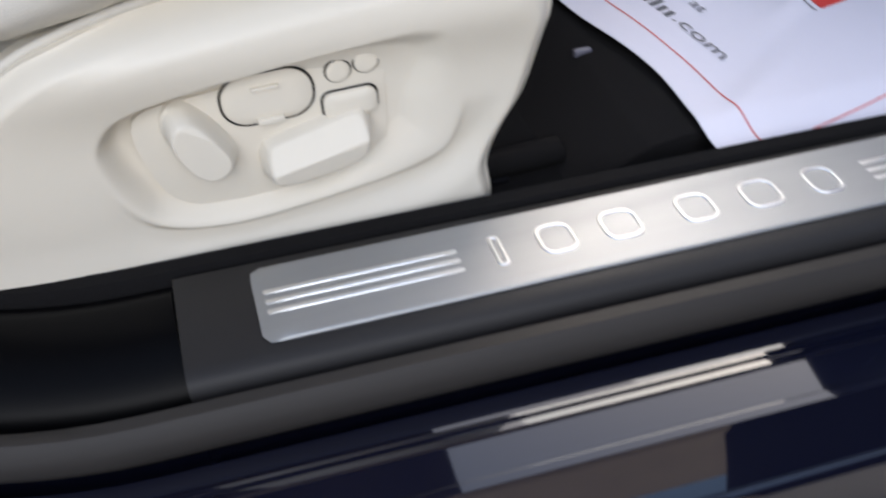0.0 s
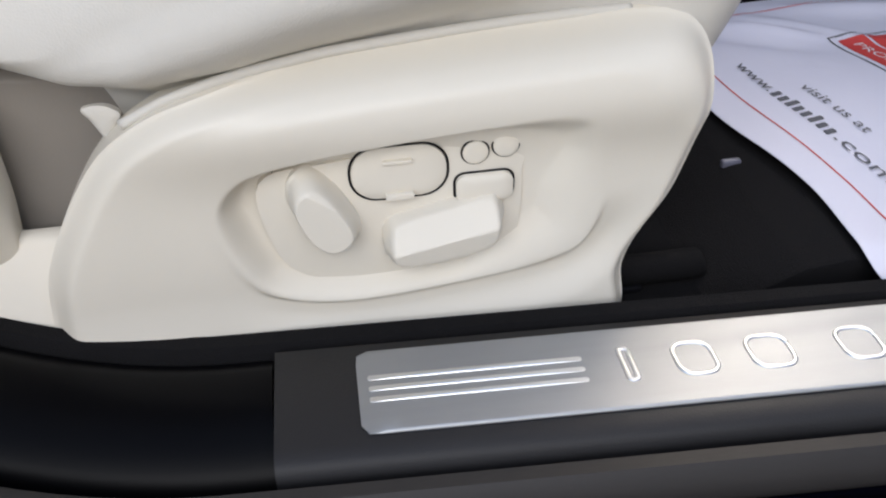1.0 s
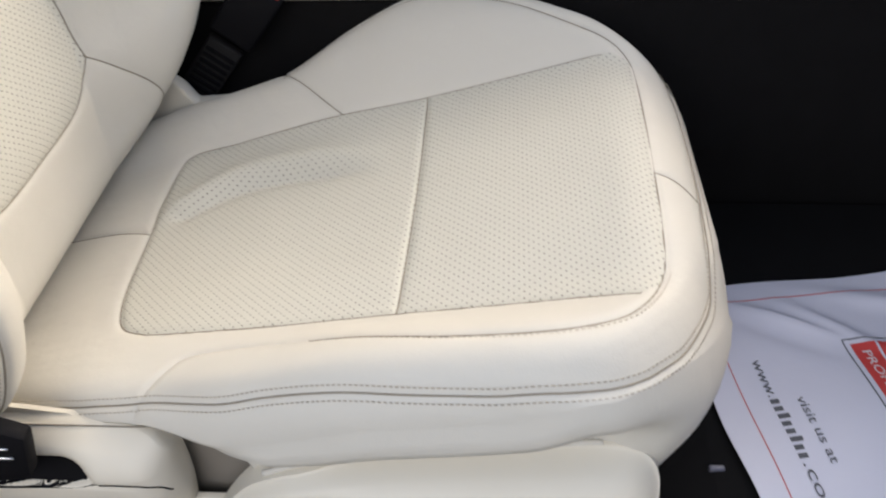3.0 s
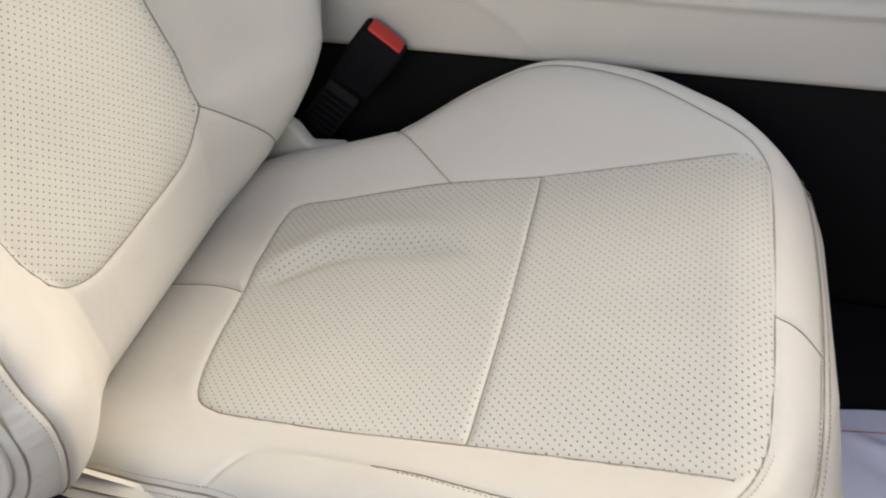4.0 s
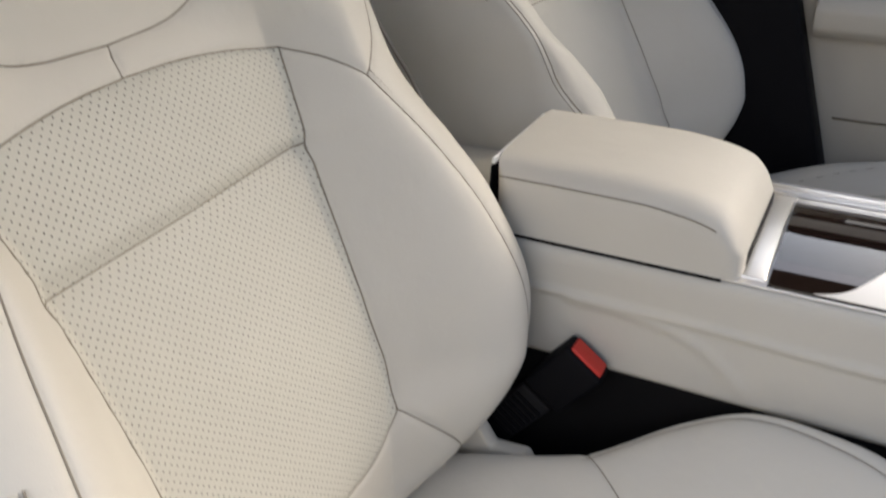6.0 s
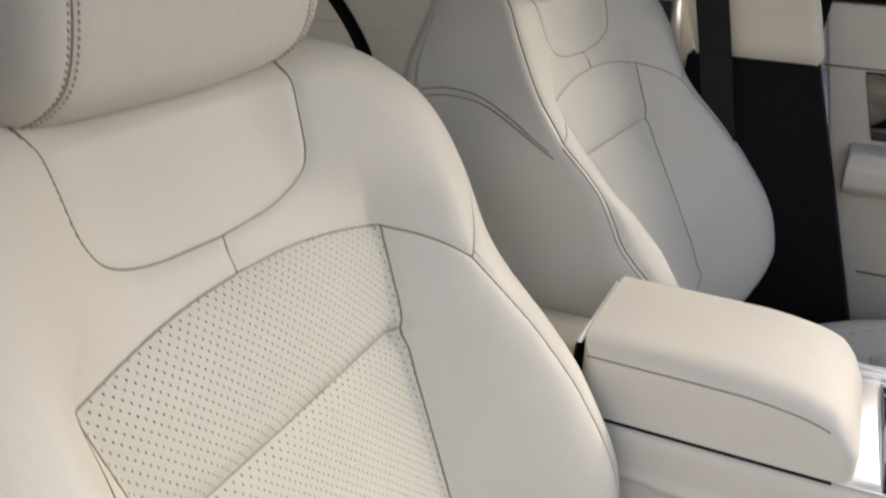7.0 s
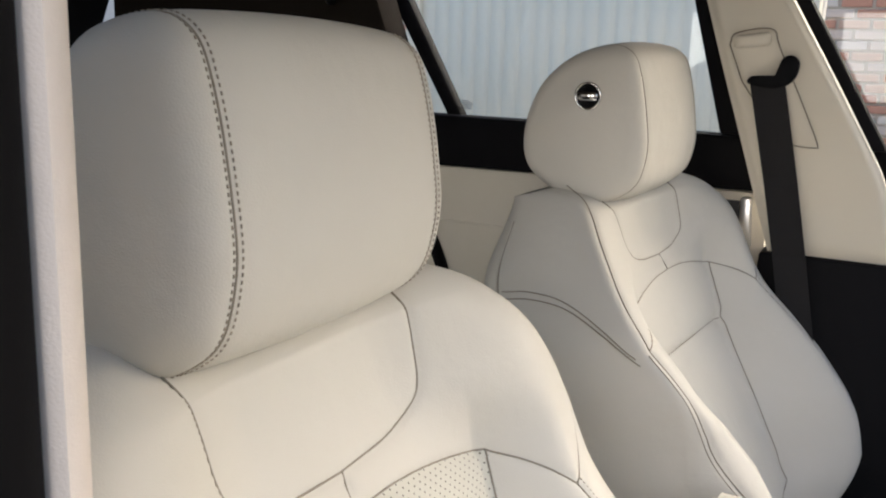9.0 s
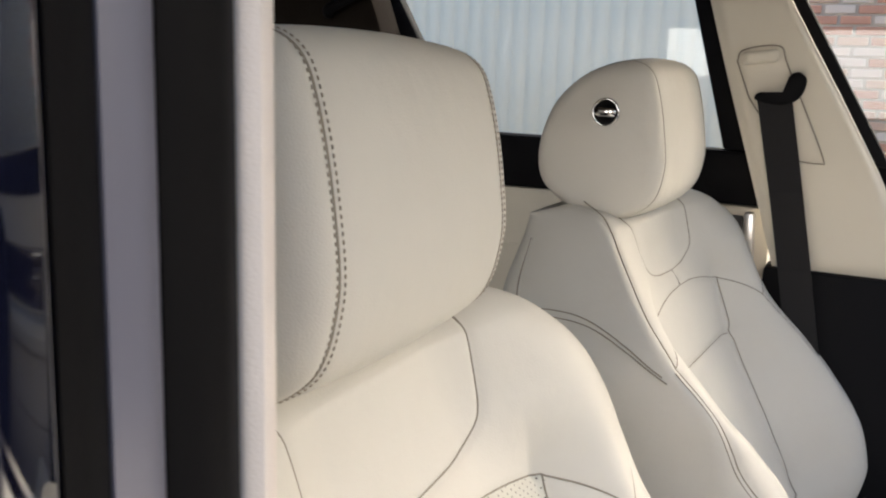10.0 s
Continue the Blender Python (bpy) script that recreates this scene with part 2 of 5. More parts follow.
def spline(points, n=12, closed=False):
    """A smooth line through points, n steps to each stretch."""
    p = np.asarray(points, dtype=float)
    m = len(p)
    out = []
    stretches = m if closed else m - 1
    for i in range(stretches):
        if closed:
            a, b, c, d = p[(i - 1) % m], p[i], p[(i + 1) % m], p[(i + 2) % m]
        else:
            b, c = p[i], p[i + 1]
            a = p[i - 1] if i else 2 * b - c
            d = p[i + 2] if i + 2 < m else 2 * c - b
        t = np.linspace(0, 1, n, endpoint=False)[:, None]
        out.append(0.5 * (2 * b + (c - a) * t + (2 * a - 5 * b + 4 * c - d) * t ** 2 + (3 * b - a - 3 * c + d) * t ** 3))
    if not closed:
        out.append(p[-1:])
    return np.vstack(out)


def curve(xs, ys):
    """A smooth function through given values."""
    xs, ys = np.array(xs, dtype=float), np.array(ys, dtype=float)
    h, d = np.diff(xs), np.diff(ys) / np.diff(xs)
    m = np.concatenate([[d[0]], np.where(d[:-1] * d[1:] > 0, 2 * d[:-1] * d[1:] / (d[:-1] + d[1:] + 1e-12), 0), [d[-1]]])

    def f(x):
        x = np.clip(np.asarray(x, dtype=float), xs[0], xs[-1])
        i = np.clip(np.searchsorted(xs, x) - 1, 0, len(h) - 1)
        t = (x - xs[i]) / h[i]
        return ((1 + 2 * t) * (1 - t) ** 2 * ys[i] + t * (1 - t) ** 2 * h[i] * m[i] + t * t * (3 - 2 * t) * ys[i + 1] + t * t * (t - 1) * h[i] * m[i + 1])
    return f


def ease(a, b, x):
    t = np.clip((np.asarray(x, dtype=float) - a) / (b - a), 0, 1)
    return t * t * (3 - 2 * t)


def line_distance(px, py, line):
    """How far points of a pattern lie from a line drawn on it."""
    best = np.full(px.shape, 9.0)
    for (ax, ay), (bx, by) in zip(line[:-1], line[1:]):
        dx, dy = bx - ax, by - ay
        t = np.clip(((px - ax) * dx + (py - ay) * dy) / (dx * dx + dy * dy + 1e-12), 0, 1)
        best = np.minimum(best, np.hypot(px - ax - t * dx, py - ay - t * dy))
    return best


def inside(px, py, poly):
    hit = np.zeros(px.shape, dtype=bool)
    for (ax, ay), (bx, by) in zip(poly, np.roll(poly, -1, axis=0)):
        cross = (ay > py) != (by > py)
        hit ^= cross & (px < (bx - ax) * (py - ay) / (by - ay + 1e-15) + ax)
    return hit


def tube(points, radius, material, name, parent=None, label="", sides=6, flat=1.0, up=(0, 0, 1)):
    """A round or flattened cord along a line of points."""
    p = np.asarray(points, dtype=float)
    t = np.gradient(p, axis=0)
    t /= np.linalg.norm(t, axis=1)[:, None] + 1e-12
    ref = np.tile(np.array(up, dtype=float), (len(p), 1)) if np.ndim(up) == 1 else np.asarray(up, dtype=float)
    s = np.cross(t, ref)
    s /= np.linalg.norm(s, axis=1)[:, None] + 1e-9
    u = np.cross(s, t)
    a = np.linspace(0, 2 * np.pi, sides, endpoint=False)
    v = (p[:, None] + radius * (np.cos(a)[None, :, None] * s[:, None] + flat * np.sin(a)[None, :, None] * u[:, None])).reshape(-1, 3)
    n, f = len(p), []
    for i in range(n - 1):
        for j in range(sides):
            k = (j + 1) % sides
            f.append((i * sides + j, i * sides + k, (i + 1) * sides + k, (i + 1) * sides + j))
    f.append(tuple(range(sides))[::-1])
    f.append(tuple((n - 1) * sides + j for j in range(sides)))
    return mesh_object(name, v, f, material, parent, label)


def resample(line, step):
    line = np.asarray(line, dtype=float)
    d = np.concatenate([[0], np.cumsum(np.linalg.norm(np.diff(line, axis=0), axis=1))])
    n = max(2, int(round(d[-1] / step)) + 1)
    g = np.linspace(0, d[-1], n)
    return np.stack([np.interp(g, d, line[:, k]) for k in range(line.shape[1])], axis=1)


def stitch_row(points, normals, name, parent, material, length=0.0024, wide=0.0009):
    """A row of short thread stitches on a surface."""
    vs, fs = [], []
    p = np.asarray(points)
    for i in range(0, len(p) - 1):
        t = p[i + 1] - p[i]
        ln = np.linalg.norm(t)
        if ln < 1e-6:
            continue
        t /= ln
        n = normals[i]
        s = np.cross(t, n)
        c = p[i] + n * 0.0001
        base = len(vs)
        for a in (-1, 1):
            for b2, h in ((-1, 0), (1, 0), (0.5, 1), (-0.5, 1)):
                vs.append(c + t * a * length / 2 * (1 if h == 0 else 0.75) + s * b2 * wide / 2 + n * (h * 0.0007 - 0.0002))
        for q in ((0, 1, 2, 3), (7, 6, 5, 4), (0, 4, 5, 1), (1, 5, 6, 2), (2, 6, 7, 3), (3, 7, 4, 0)):
            fs.append(tuple(base + k for k in q))
    return mesh_object(name, vs, fs, material, parent, smooth=False)


def slab(name, outline, place, height, material, parent=None, label="", rings=40, back=-0.01, center=None, power=1.0, wall=3, close=True):
    """A moulded shell over a flat outline: place(p, q, h) puts it into the world, height(p, q, k) is its relief, k runs from its middle (0) to its rim (1)."""
    o = np.asarray(outline, dtype=float)
    c = o.mean(axis=0) if center is None else np.array(center, dtype=float)
    n = len(o)
    ks = np.linspace(0, 1, rings + 1)[1:] ** power
    P = np.concatenate([c[None], (c + ks[:, None, None] * (o - c)[None]).reshape(-1, 2)])
    K = np.concatenate([[0.0], np.repeat(ks, n)])
    H = height(P[:, 0], P[:, 1], K) * np.ones(len(P))
    rim = H[-n:]
    extra_p, extra_h = [], []
    for w in range(1, wall + 1):
        extra_p.append(o)
        extra_h.append(rim + (back - rim) * w / wall)
    if wall:
        P = np.concatenate([P] + extra_p)
        H = np.concatenate([H] + extra_h)
    v = place(P[:, 0], P[:, 1], H)
    f = [(0, 1 + j, 1 + (j + 1) % n) for j in range(n)]
    for i in range(rings - 1 + wall):
        a, b = 1 + i * n, 1 + (i + 1) * n
        f += [(a + j, b + j, b + (j + 1) % n, a + (j + 1) % n) for j in range(n)]
    if close:
        a = 1 + (rings - 1 + wall) * n
        f.append(tuple(a + j for j in range(n))[::-1])
    ob = mesh_object(name, v, f, material, parent, label)
    bm = bmesh.new()
    bm.from_mesh(ob.data)
    bmesh.ops.recalc_face_normals(bm, faces=bm.faces)
    for e in bm.edges:
        e.smooth = len(e.link_faces) != 2 or e.calc_face_angle(0) < radians(50)
    bm.to_mesh(ob.data)
    bm.free()
    return ob


def rounded(x0, x1, y0, y1, r, n=6):
    pts = []
    for cx, cy, a0 in ((x1 - r, y1 - r, 0), (x0 + r, y1 - r, 90), (x0 + r, y0 + r, 180), (x1 - r, y0 + r, 270)):
        pts += [(cx + r * math.cos(radians(a0 + 90 * k / n)), cy + r * math.sin(radians(a0 + 90 * k / n))) for k in range(n + 1)]
    return np.array(pts)


def even(outline, n):
    o = np.vstack([outline, outline[:1]])
    d = np.concatenate([[0], np.cumsum(np.linalg.norm(np.diff(o, axis=0), axis=1))])
    g = np.linspace(0, d[-1], n, endpoint=False)
    return np.stack([np.interp(g, d, o[:, 0]), np.interp(g, d, o[:, 1])], axis=1)


# ---- seats ----
RECLINE, RAKE = radians(17.2), radians(12.28)
BACK_UP, BACK_OUT = np.array([-math.sin(RECLINE), 0, math.cos(RECLINE)]), np.array([math.cos(RECLINE * 1.0), 0, math.sin(RECLINE)])
BACK_FOOT = np.array([-0.310, 0, 0.606])
CUSH_ON, CUSH_UP = np.array([math.cos(RAKE), 0, math.sin(RAKE)]), np.array([-math.sin(RAKE), 0, math.cos(RAKE)])
CUSH_MID = np.array([0, 0, 0.54])
SIDE = np.array([0, 1.0, 0])

# backrest: half width, crest of the bolsters, their height, panel's half width, by height along the back
back_half = curve([-.125, -.10, -.06, -.03, .03, .08, .15, .21, .30, .36, .42, .46, .50], [.165, .190, .226, .244, .262, .268, .266, .262, .256, .256, .238, .206, .150])
back_crest = curve([-.125, -.10, -.06, 0, .07, .15, .21, .30, .40, .46, .50], [.13, .150, .186, .216, .226, .216, .202, .184, .190, .160, .105])
back_rise = curve([-.125, -.10, -.06, -.03, 0, .07, .15, .21, .30, .40, .45, .50], [-.03, -.005, .045, .074, .092, .104, .094, .078, .046, .028, .004, -.050])
back_panel = curve([-.14, -.02, .03, .10, .18, .26, .335, .40, .50], [.10, .108, .124, .125, .127, .131, .144, .125, .11])


# the outboard bolster runs further down; the far seat's inboard shoulder ends in a crisp edge
low_half = curve([-.125, -.10, -.06, -.03, .03], [.062, .050, .026, .012, .0])
low_crest = curve([-.125, -.10, -.06, 0, .04], [.076, .062, .034, .008, .0])
low_rise = curve([-.125, -.10, -.06, -.03, .02], [.028, .030, .018, .010, .0])
edge_half = curve([.20, .26, .31, .36, .42, .473, .50], [.262, .264, .262, .243, .206, .164, .138])
edge_rise = curve([.20, .26, .31, .36, .42, .473, .50], [.082, .062, .037, .014, -.012, -.038, -.070])
SHOULDER = [0.0]
FLANK_OUT, REAR = 0.06, -0.178  # swell of the inboard flank, depth of the shell


def back_shape(v, inner):
    """Half width, crest and height of one bolster at a height of the back."""
    half, crest, rise = back_half(v), back_crest(v), back_rise(v)
    k = SHOULDER[0] * ease(.14, .25, v)
    h1, c1, r1 = half + (edge_half(v) - half) * k, crest + (edge_half(v) - .016 - crest) * k, rise + (edge_rise(v) - rise) * k
    f = 1 - SHOULDER[0]
    h2, c2, r2 = half + f * low_half(v), crest + f * low_crest(v), rise + f * low_rise(v)
    h1 = h1 + f * (.011 * ease(-.03, .05, v) * ease(.42, .32, v) + .012 * ease(-.01, .05, v) * ease(.26, .15, v))
    return np.where(inner, h1, h2), np.where(inner, c1, c2), np.where(inner, r1, r2), np.where(inner, k, 0)


def back_raw(u, v):
    """Relief of the backrest's face, bolsters and shoulders, over its flat pattern (across, up)."""
    au = np.abs(u)
    half, crest, rise, crisp = back_shape(v, u > 0)
    pan = back_panel(v)
    c = -0.030 * ease(.30, .42, v) - 0.022 * ease(.0, -.10, v) - 0.05 * ease(.45, .50, v)
    c = c - 0.008 * ease(.10, .26, v) * ease(.40, .30, v)
    t = np.clip((au - .96 * pan) / np.maximum(crest - .96 * pan, .01), 0, 1)
    t = .45 * ease(0, 1, t) + .55 * np.sin(t * np.pi / 2)
    soft = ease(0, 1, (au - .50 * pan) / np.maximum(crest - .50 * pan, .01))
    t = t + (soft - t) * ease(.335, .40, v)
    w = c + (rise - c) * t
    r = np.clip((au - crest) / np.maximum(half - crest, .005), 0, 1)
    w = np.where(au > crest, rise - (.075 - .025 * ease(.25, .36, v)) * (1 - .7 * crisp) * (1 - np.sqrt(np.maximum(1 - .985 * r * r, 0))), w)
    w = w - .0055 * np.exp(-((v - .2525) / .009) ** 2) * ease(.16, .12, au)
    w = w + .0003 * np.sin(v * 560 + 2 * np.sin(v * 90)) * np.exp(-((u + .243) / .006) ** 2) * ease(.10, .02, v)
    under = np.clip((-.080 - v) / .045, 0, 1)
    return w - .045 * (1 - np.sqrt(np.maximum(1 - .985 * under * under, 0)))


def cush_relief():
    out_half = curve([-.40, -.25, -.2, -.17, -.12, -.05, .1, .140, .168, .190, .210, .226, .236], [.186, .200, .208, .217, .232, .2415, .2495, .2445, .2290, .2070, .176, .130, .08])
    in_half = curve([-.40, -.25, -.157, -.115, -.06, 0, .08, .15, .185, .210, .225, .236], [.190, .198, .212, .230, .255, .266, .254, .226, .206, .186, .168, .135])
    out_rise = curve([-.40, -.26, -.2, -.1, 0, .1, .17, .22, .24], [.003, .004, .004, .018, .030, .028, .016, .0, -.01])
    in_rise = curve([-.40, -.25, -.157, -.08, 0, .08, .145, .19, .246], [.015, .026, .030, .048, .062, .051, .030, .011, -.008])
    return out_half, in_half, out_rise, in_rise


out_half, in_half, out_rise, in_rise = cush_relief()
crease = spline([(-.230, .042), (-.19, .076), (-.14, .088), (-.085, .084), (-.04, .074)], 8)
crease2 = spline([(-.225, .025), (-.184, .052), (-.139, .062), (-.089, .059), (-.045, .050)], 8)


def cush_firm(s, u):
    """Relief of the cushion over its flat pattern (forward, across)."""
    inner = u > 0
    half = np.where(inner, in_half(s), out_half(s))
    rise = np.where(inner, in_rise(s), out_rise(s))
    crest = half - np.where(inner, .016, .034)
    edge = np.interp(s, [-.40, -.24, -.2, 0, .19, .24], [.10, .115, .13, .148, .160, .15])
    au = np.abs(u)
    sag = -0.007 * ease(1.0, .2, au / .16) * ease(.2, .0, np.abs(s + .10))
    t = ease(0, 1, (au - .92 * edge) / np.maximum(crest - .92 * edge, .012))
    w = sag + (rise - sag) * t
    r = np.clip((au - crest) / np.maximum(half - crest, .004), 0, 1)
    w = np.where(au > crest, rise - np.where(inner, .035, .020 + .025 * ease(-.185, -.115, s)) * (1 - np.sqrt(np.maximum(1 - .985 * r * r, 0))), w)
    f = np.clip((s - .160) / .076, 0, 1)
    w = w - 0.078 * (1 - np.sqrt(np.maximum(1 - .985 * f * f, 0))) - 0.012 * ease(-.24, -.40, s)
    w = w + 0.0058 * np.exp(-(line_distance(s, u, crease) / .017) ** 2) * ease(-.02, -.10, s) - 0.0080 * np.exp(-(line_distance(s, u, crease2) / .011) ** 2) * ease(-.03, -.11, s)
    return w


def cush_raw(s, u):
    """The same, with the padding evened out round the outboard front corner."""
    w = cush_firm(s, u)
    soft = ease(.085, .135, s) * ease(-.09, -.14, u)
    if soft.max() <= 0:
        return w
    total = np.zeros(w.shape)
    for ds in (-.014, -.007, 0, .007, .014):
        for du in (-.014, -.007, 0, .007, .014):
            total = total + cush_firm(s + ds, u + du) / 25
    return w + (total - w) * soft


def both(line):
    line = np.asarray(line, dtype=float)
    return [line, line * np.array([-1, 1])]


# seams of the backrest (across, up) and of the cushion (forward, across)
B_EDGE = spline([(.118, .0), (.125, .04), (.126, .10), (.129, .18), (.134, .262), (.145, .335)], 10)
B_FOOT = spline([(0, -.031), (.04, -.031), (.075, -.028), (.102, -.016), (.118, .0)], 8)
B_TOP = spline([(0, .354), (.05, .352), (.10, .345), (.144, .335)], 8)
B_ROLL = np.array([(-.131, .250), (.0, .252), (.133, .256)])
B_YOKE = spline([(0, .377), (.055, .380), (.085, .389), (.098, .405), (.102, .435), (.106, .478)], 8)
B_TICK = np.array([(.001, .377), (-.002, .366), (-.003, .354)])
B_WING = spline([(.144, .335), (.160, .318), (.178, .292)], 6)
B_PIPE = spline([(.178, .292), (.200, .225), (.221, .14), (.231, .07), (.231, .02), (.222, -.02), (.200, -.05)], 10)
B_SIDE = spline([(.178, .292), (.216, .325), (.236, .37), (.226, .42), (.192, .465)], 8)
B_PIPE_OUT = spline([(.178, .292), (.200, .225), (.221, .14), (.232, .07), (.233, .02), (.231, -.02), (.227, -.06), (.220, -.105)], 10)
B_PIPE_FAR = spline([(.252, .305), (.252, .25), (.250, .20), (.246, .14), (.239, .07), (.232, .02), (.222, -.02), (.200, -.05)], 10)
B_SIDE_FAR = spline([(.252, .305), (.233, .36), (.196, .42), (.154, .473), (.130, .4985)], 10)
B_WING_FAR = spline([(.144, .335), (.190, .322), (.252, .305)], 6)
B_WELT = [spline([(a - .022, .21), (a - .004, .15), (a, .10), (a, .03), (a - .002, -.03), (a - .006, -.08), (a - .014, -.115)], 8) for a in (.2520, .2570)]
B_HEM = spline([(.117, .002), (.131, -.023), (.154, -.059), (.172, -.085)], 6)
LEFT = np.array([-1, 1])


def back_seams(far):
    """The seams of one backrest: plain ones, and the piped ones of its inner and outer bolster."""
    plain_ = both(B_EDGE) + both(B_FOOT) + both(B_TOP) + [B_ROLL] + both(B_YOKE) + [B_TICK] + [B_HEM]
    plain_ += [B_WING * LEFT, B_WING_FAR if far else B_WING, B_SIDE * LEFT, B_SIDE_FAR if far else B_SIDE]
    return plain_, [B_PIPE_FAR if far else B_PIPE, B_PIPE_OUT * LEFT]


C_SIDE = spline([(-.215, .129), (-.15, .139), (-.087, .1465), (0, .150), (.10, .158), (.170, .164)], 8)
C_REAR = spline([(-.215, .129), (-.240, .123), (-.253, .108), (-.254, .05), (-.250, 0), (-.247, -.06), (-.240, -.100), (-.228, -.121), (-.205, -.131)], 8)
C_SIDE2 = spline([(-.205, -.131), (-.15, -.137), (-.087, -.1435), (0, -.149), (.10, -.157), (.170, -.164)], 8)
C_FRONT = spline([(.170, .164), (.187, .160), (.1945, .14), (.1955, 0), (.1915, -.107), (.184, -.150), (.170, -.164)], 8)
C_CROSS = np.array([(0.0, -.149), (.001, 0), (0.0, .150)])
C_WING = np.array([(-.087, .147), (-.120, .176), (-.157, .208)])
C_INNER = spline([(-.190, -.206), (-.168, -.180), (-.150, -.168), (-.099, -.172), (-.029, -.185), (.013, -.195), (.051, -.203), (.104, -.208), (.149, -.199), (.171, -.180), (.185, -.145), (.191, -.107), (.1950, -.018), (.1965, .12), (.189, .168), (.150, .195), (.08, .229), (0, .247), (-.06, .238), (-.115, .214), (-.150, .196)], 8)
C_OUTER = spline([(-.36, -.174), (-.256, -.1915), (-.215, -.1965), (-.172, -.2030), (-.117, -.2175), (-.079, -.2225), (-.030, -.2295), (.011, -.2355), (.049, -.2397), (.087, -.2423), (.122, -.2405), (.152, -.2335), (.176, -.2165), (.195, -.1915), (.212, -.150), (.221, -.100), (.2255, -.04), (.2275, .0), (.2285, .056), (.227, .12), (.220, .175)], 8)
C_BACK = spline([(-.252, .005), (-.27, .011), (-.30, .018), (-.348, .025)], 5)
C_TICK = spline([(.1955, -.018), (.210, -.020), (.2255, -.030)], 5)
CUSH_SEAMS = [C_SIDE, C_REAR, C_SIDE2, C_CROSS, C_WING, C_INNER, C_OUTER, C_BACK, C_TICK]


def grooved(raw, seams, a, b, depth=0.0030, width=0.0030):
    shape = a.shape
    a, b = a.ravel(), b.ravel()
    d = np.full(a.shape, 9.0)
    for line in seams:
        x0, x1 = line[:, 0].min() - .03, line[:, 0].max() + .03
        y0, y1 = line[:, 1].min() - .03, line[:, 1].max() + .03
        k = (a > x0) & (a < x1) & (b > y0) & (b < y1)
        if k.any():
            d[k] = np.minimum(d[k], line_distance(a[k], b[k], line))
    return (raw(a, b) - depth * np.exp(-d / width)).reshape(shape)


LUMBAR, TWIST = [0.0], [0.0]


def back_place(u, v, w):
    w = w + TWIST[0] * u + LUMBAR[0] * .03 * np.log1p(np.exp((.25 - v) / .03))
    return BACK_FOOT + (u[..., None] - .010) * SIDE + v[..., None] * BACK_UP + w[..., None] * BACK_OUT


def cush_place(s, u, w):
    return CUSH_MID + s[..., None] * CUSH_ON + u[..., None] * SIDE + w[..., None] * CUSH_UP


def on_surface(raw, seams, place, line, step=0.003, lift=0.0004, flip=False):
    """Points and normals along a line drawn on a pattern, laid on the relief."""
    q = resample(line, step)
    h = 0.0012
    grid = lambda da, db: place(q[:, 0] + da, q[:, 1] + db, grooved(raw, seams, q[:, 0] + da, q[:, 1] + db))
    p = grid(0, 0)
    n = np.cross(grid(h, 0) - grid(-h, 0), grid(0, h) - grid(0, -h))
    n /= np.linalg.norm(n, axis=1)[:, None] + 1e-12
    return p + n * lift, n


def aside(p, n, off):
    """Points moved sideways along the surface."""
    t = np.gradient(p, axis=0)
    s = np.cross(n, t)
    return p + off * s / (np.linalg.norm(s, axis=1)[:, None] + 1e-12)


def smoothed(p, n=21):
    q = np.vstack([np.repeat(p[:1], n // 2, 0), p, np.repeat(p[-1:], n // 2, 0)])
    return np.stack([np.convolve(q[:, i], np.ones(n) / n, "valid") for i in range(3)], -1)


def beside(line, off):
    t = np.gradient(np.asarray(line, dtype=float), axis=0)
    t /= np.linalg.norm(t, axis=1)[:, None] + 1e-12
    return line + off * np.stack([-t[:, 1], t[:, 0]], axis=1)


def vertex_normals(v, f):
    v, f = np.asarray(v), np.asarray(f)
    fn = np.cross(v[f[:, 2]] - v[f[:, 0]], v[f[:, 3]] - v[f[:, 1]])
    n = np.zeros_like(v)
    for k in range(4):
        np.add.at(n, f[:, k], fn)
    return n / (np.linalg.norm(n, axis=1)[:, None] + 1e-12)


def panels(v, f, pat, kind, names, seat, move, sign):
    """Cut one upholstered skin along its seams into panels, each a part of its own."""
    v = np.asarray(v) * np.array([1, sign, 1]) + move
    f = np.asarray(f)
    if sign < 0:
        f = f[:, ::-1]
    nrm = vertex_normals(v, f)
    for k, (name, material, label) in names.items():
        g = f[kind == k]
        if not len(g):
            continue
        ids, inv = np.unique(g.ravel(), return_inverse=True)
        mesh_object(name, v[ids], inv.reshape(-1, 4), material, seat, label, normals=nrm[ids], uvs=pat[ids])


def wrap_grid(rows, cols, wrap=True):
    i, j = np.meshgrid(np.arange(rows - 1), np.arange(cols if wrap else cols - 1), indexing="ij")
    k = (j + 1) % cols
    return np.stack([i * cols + j, i * cols + k, (i + 1) * cols + k, (i + 1) * cols + j], axis=-1).reshape(-1, 4)


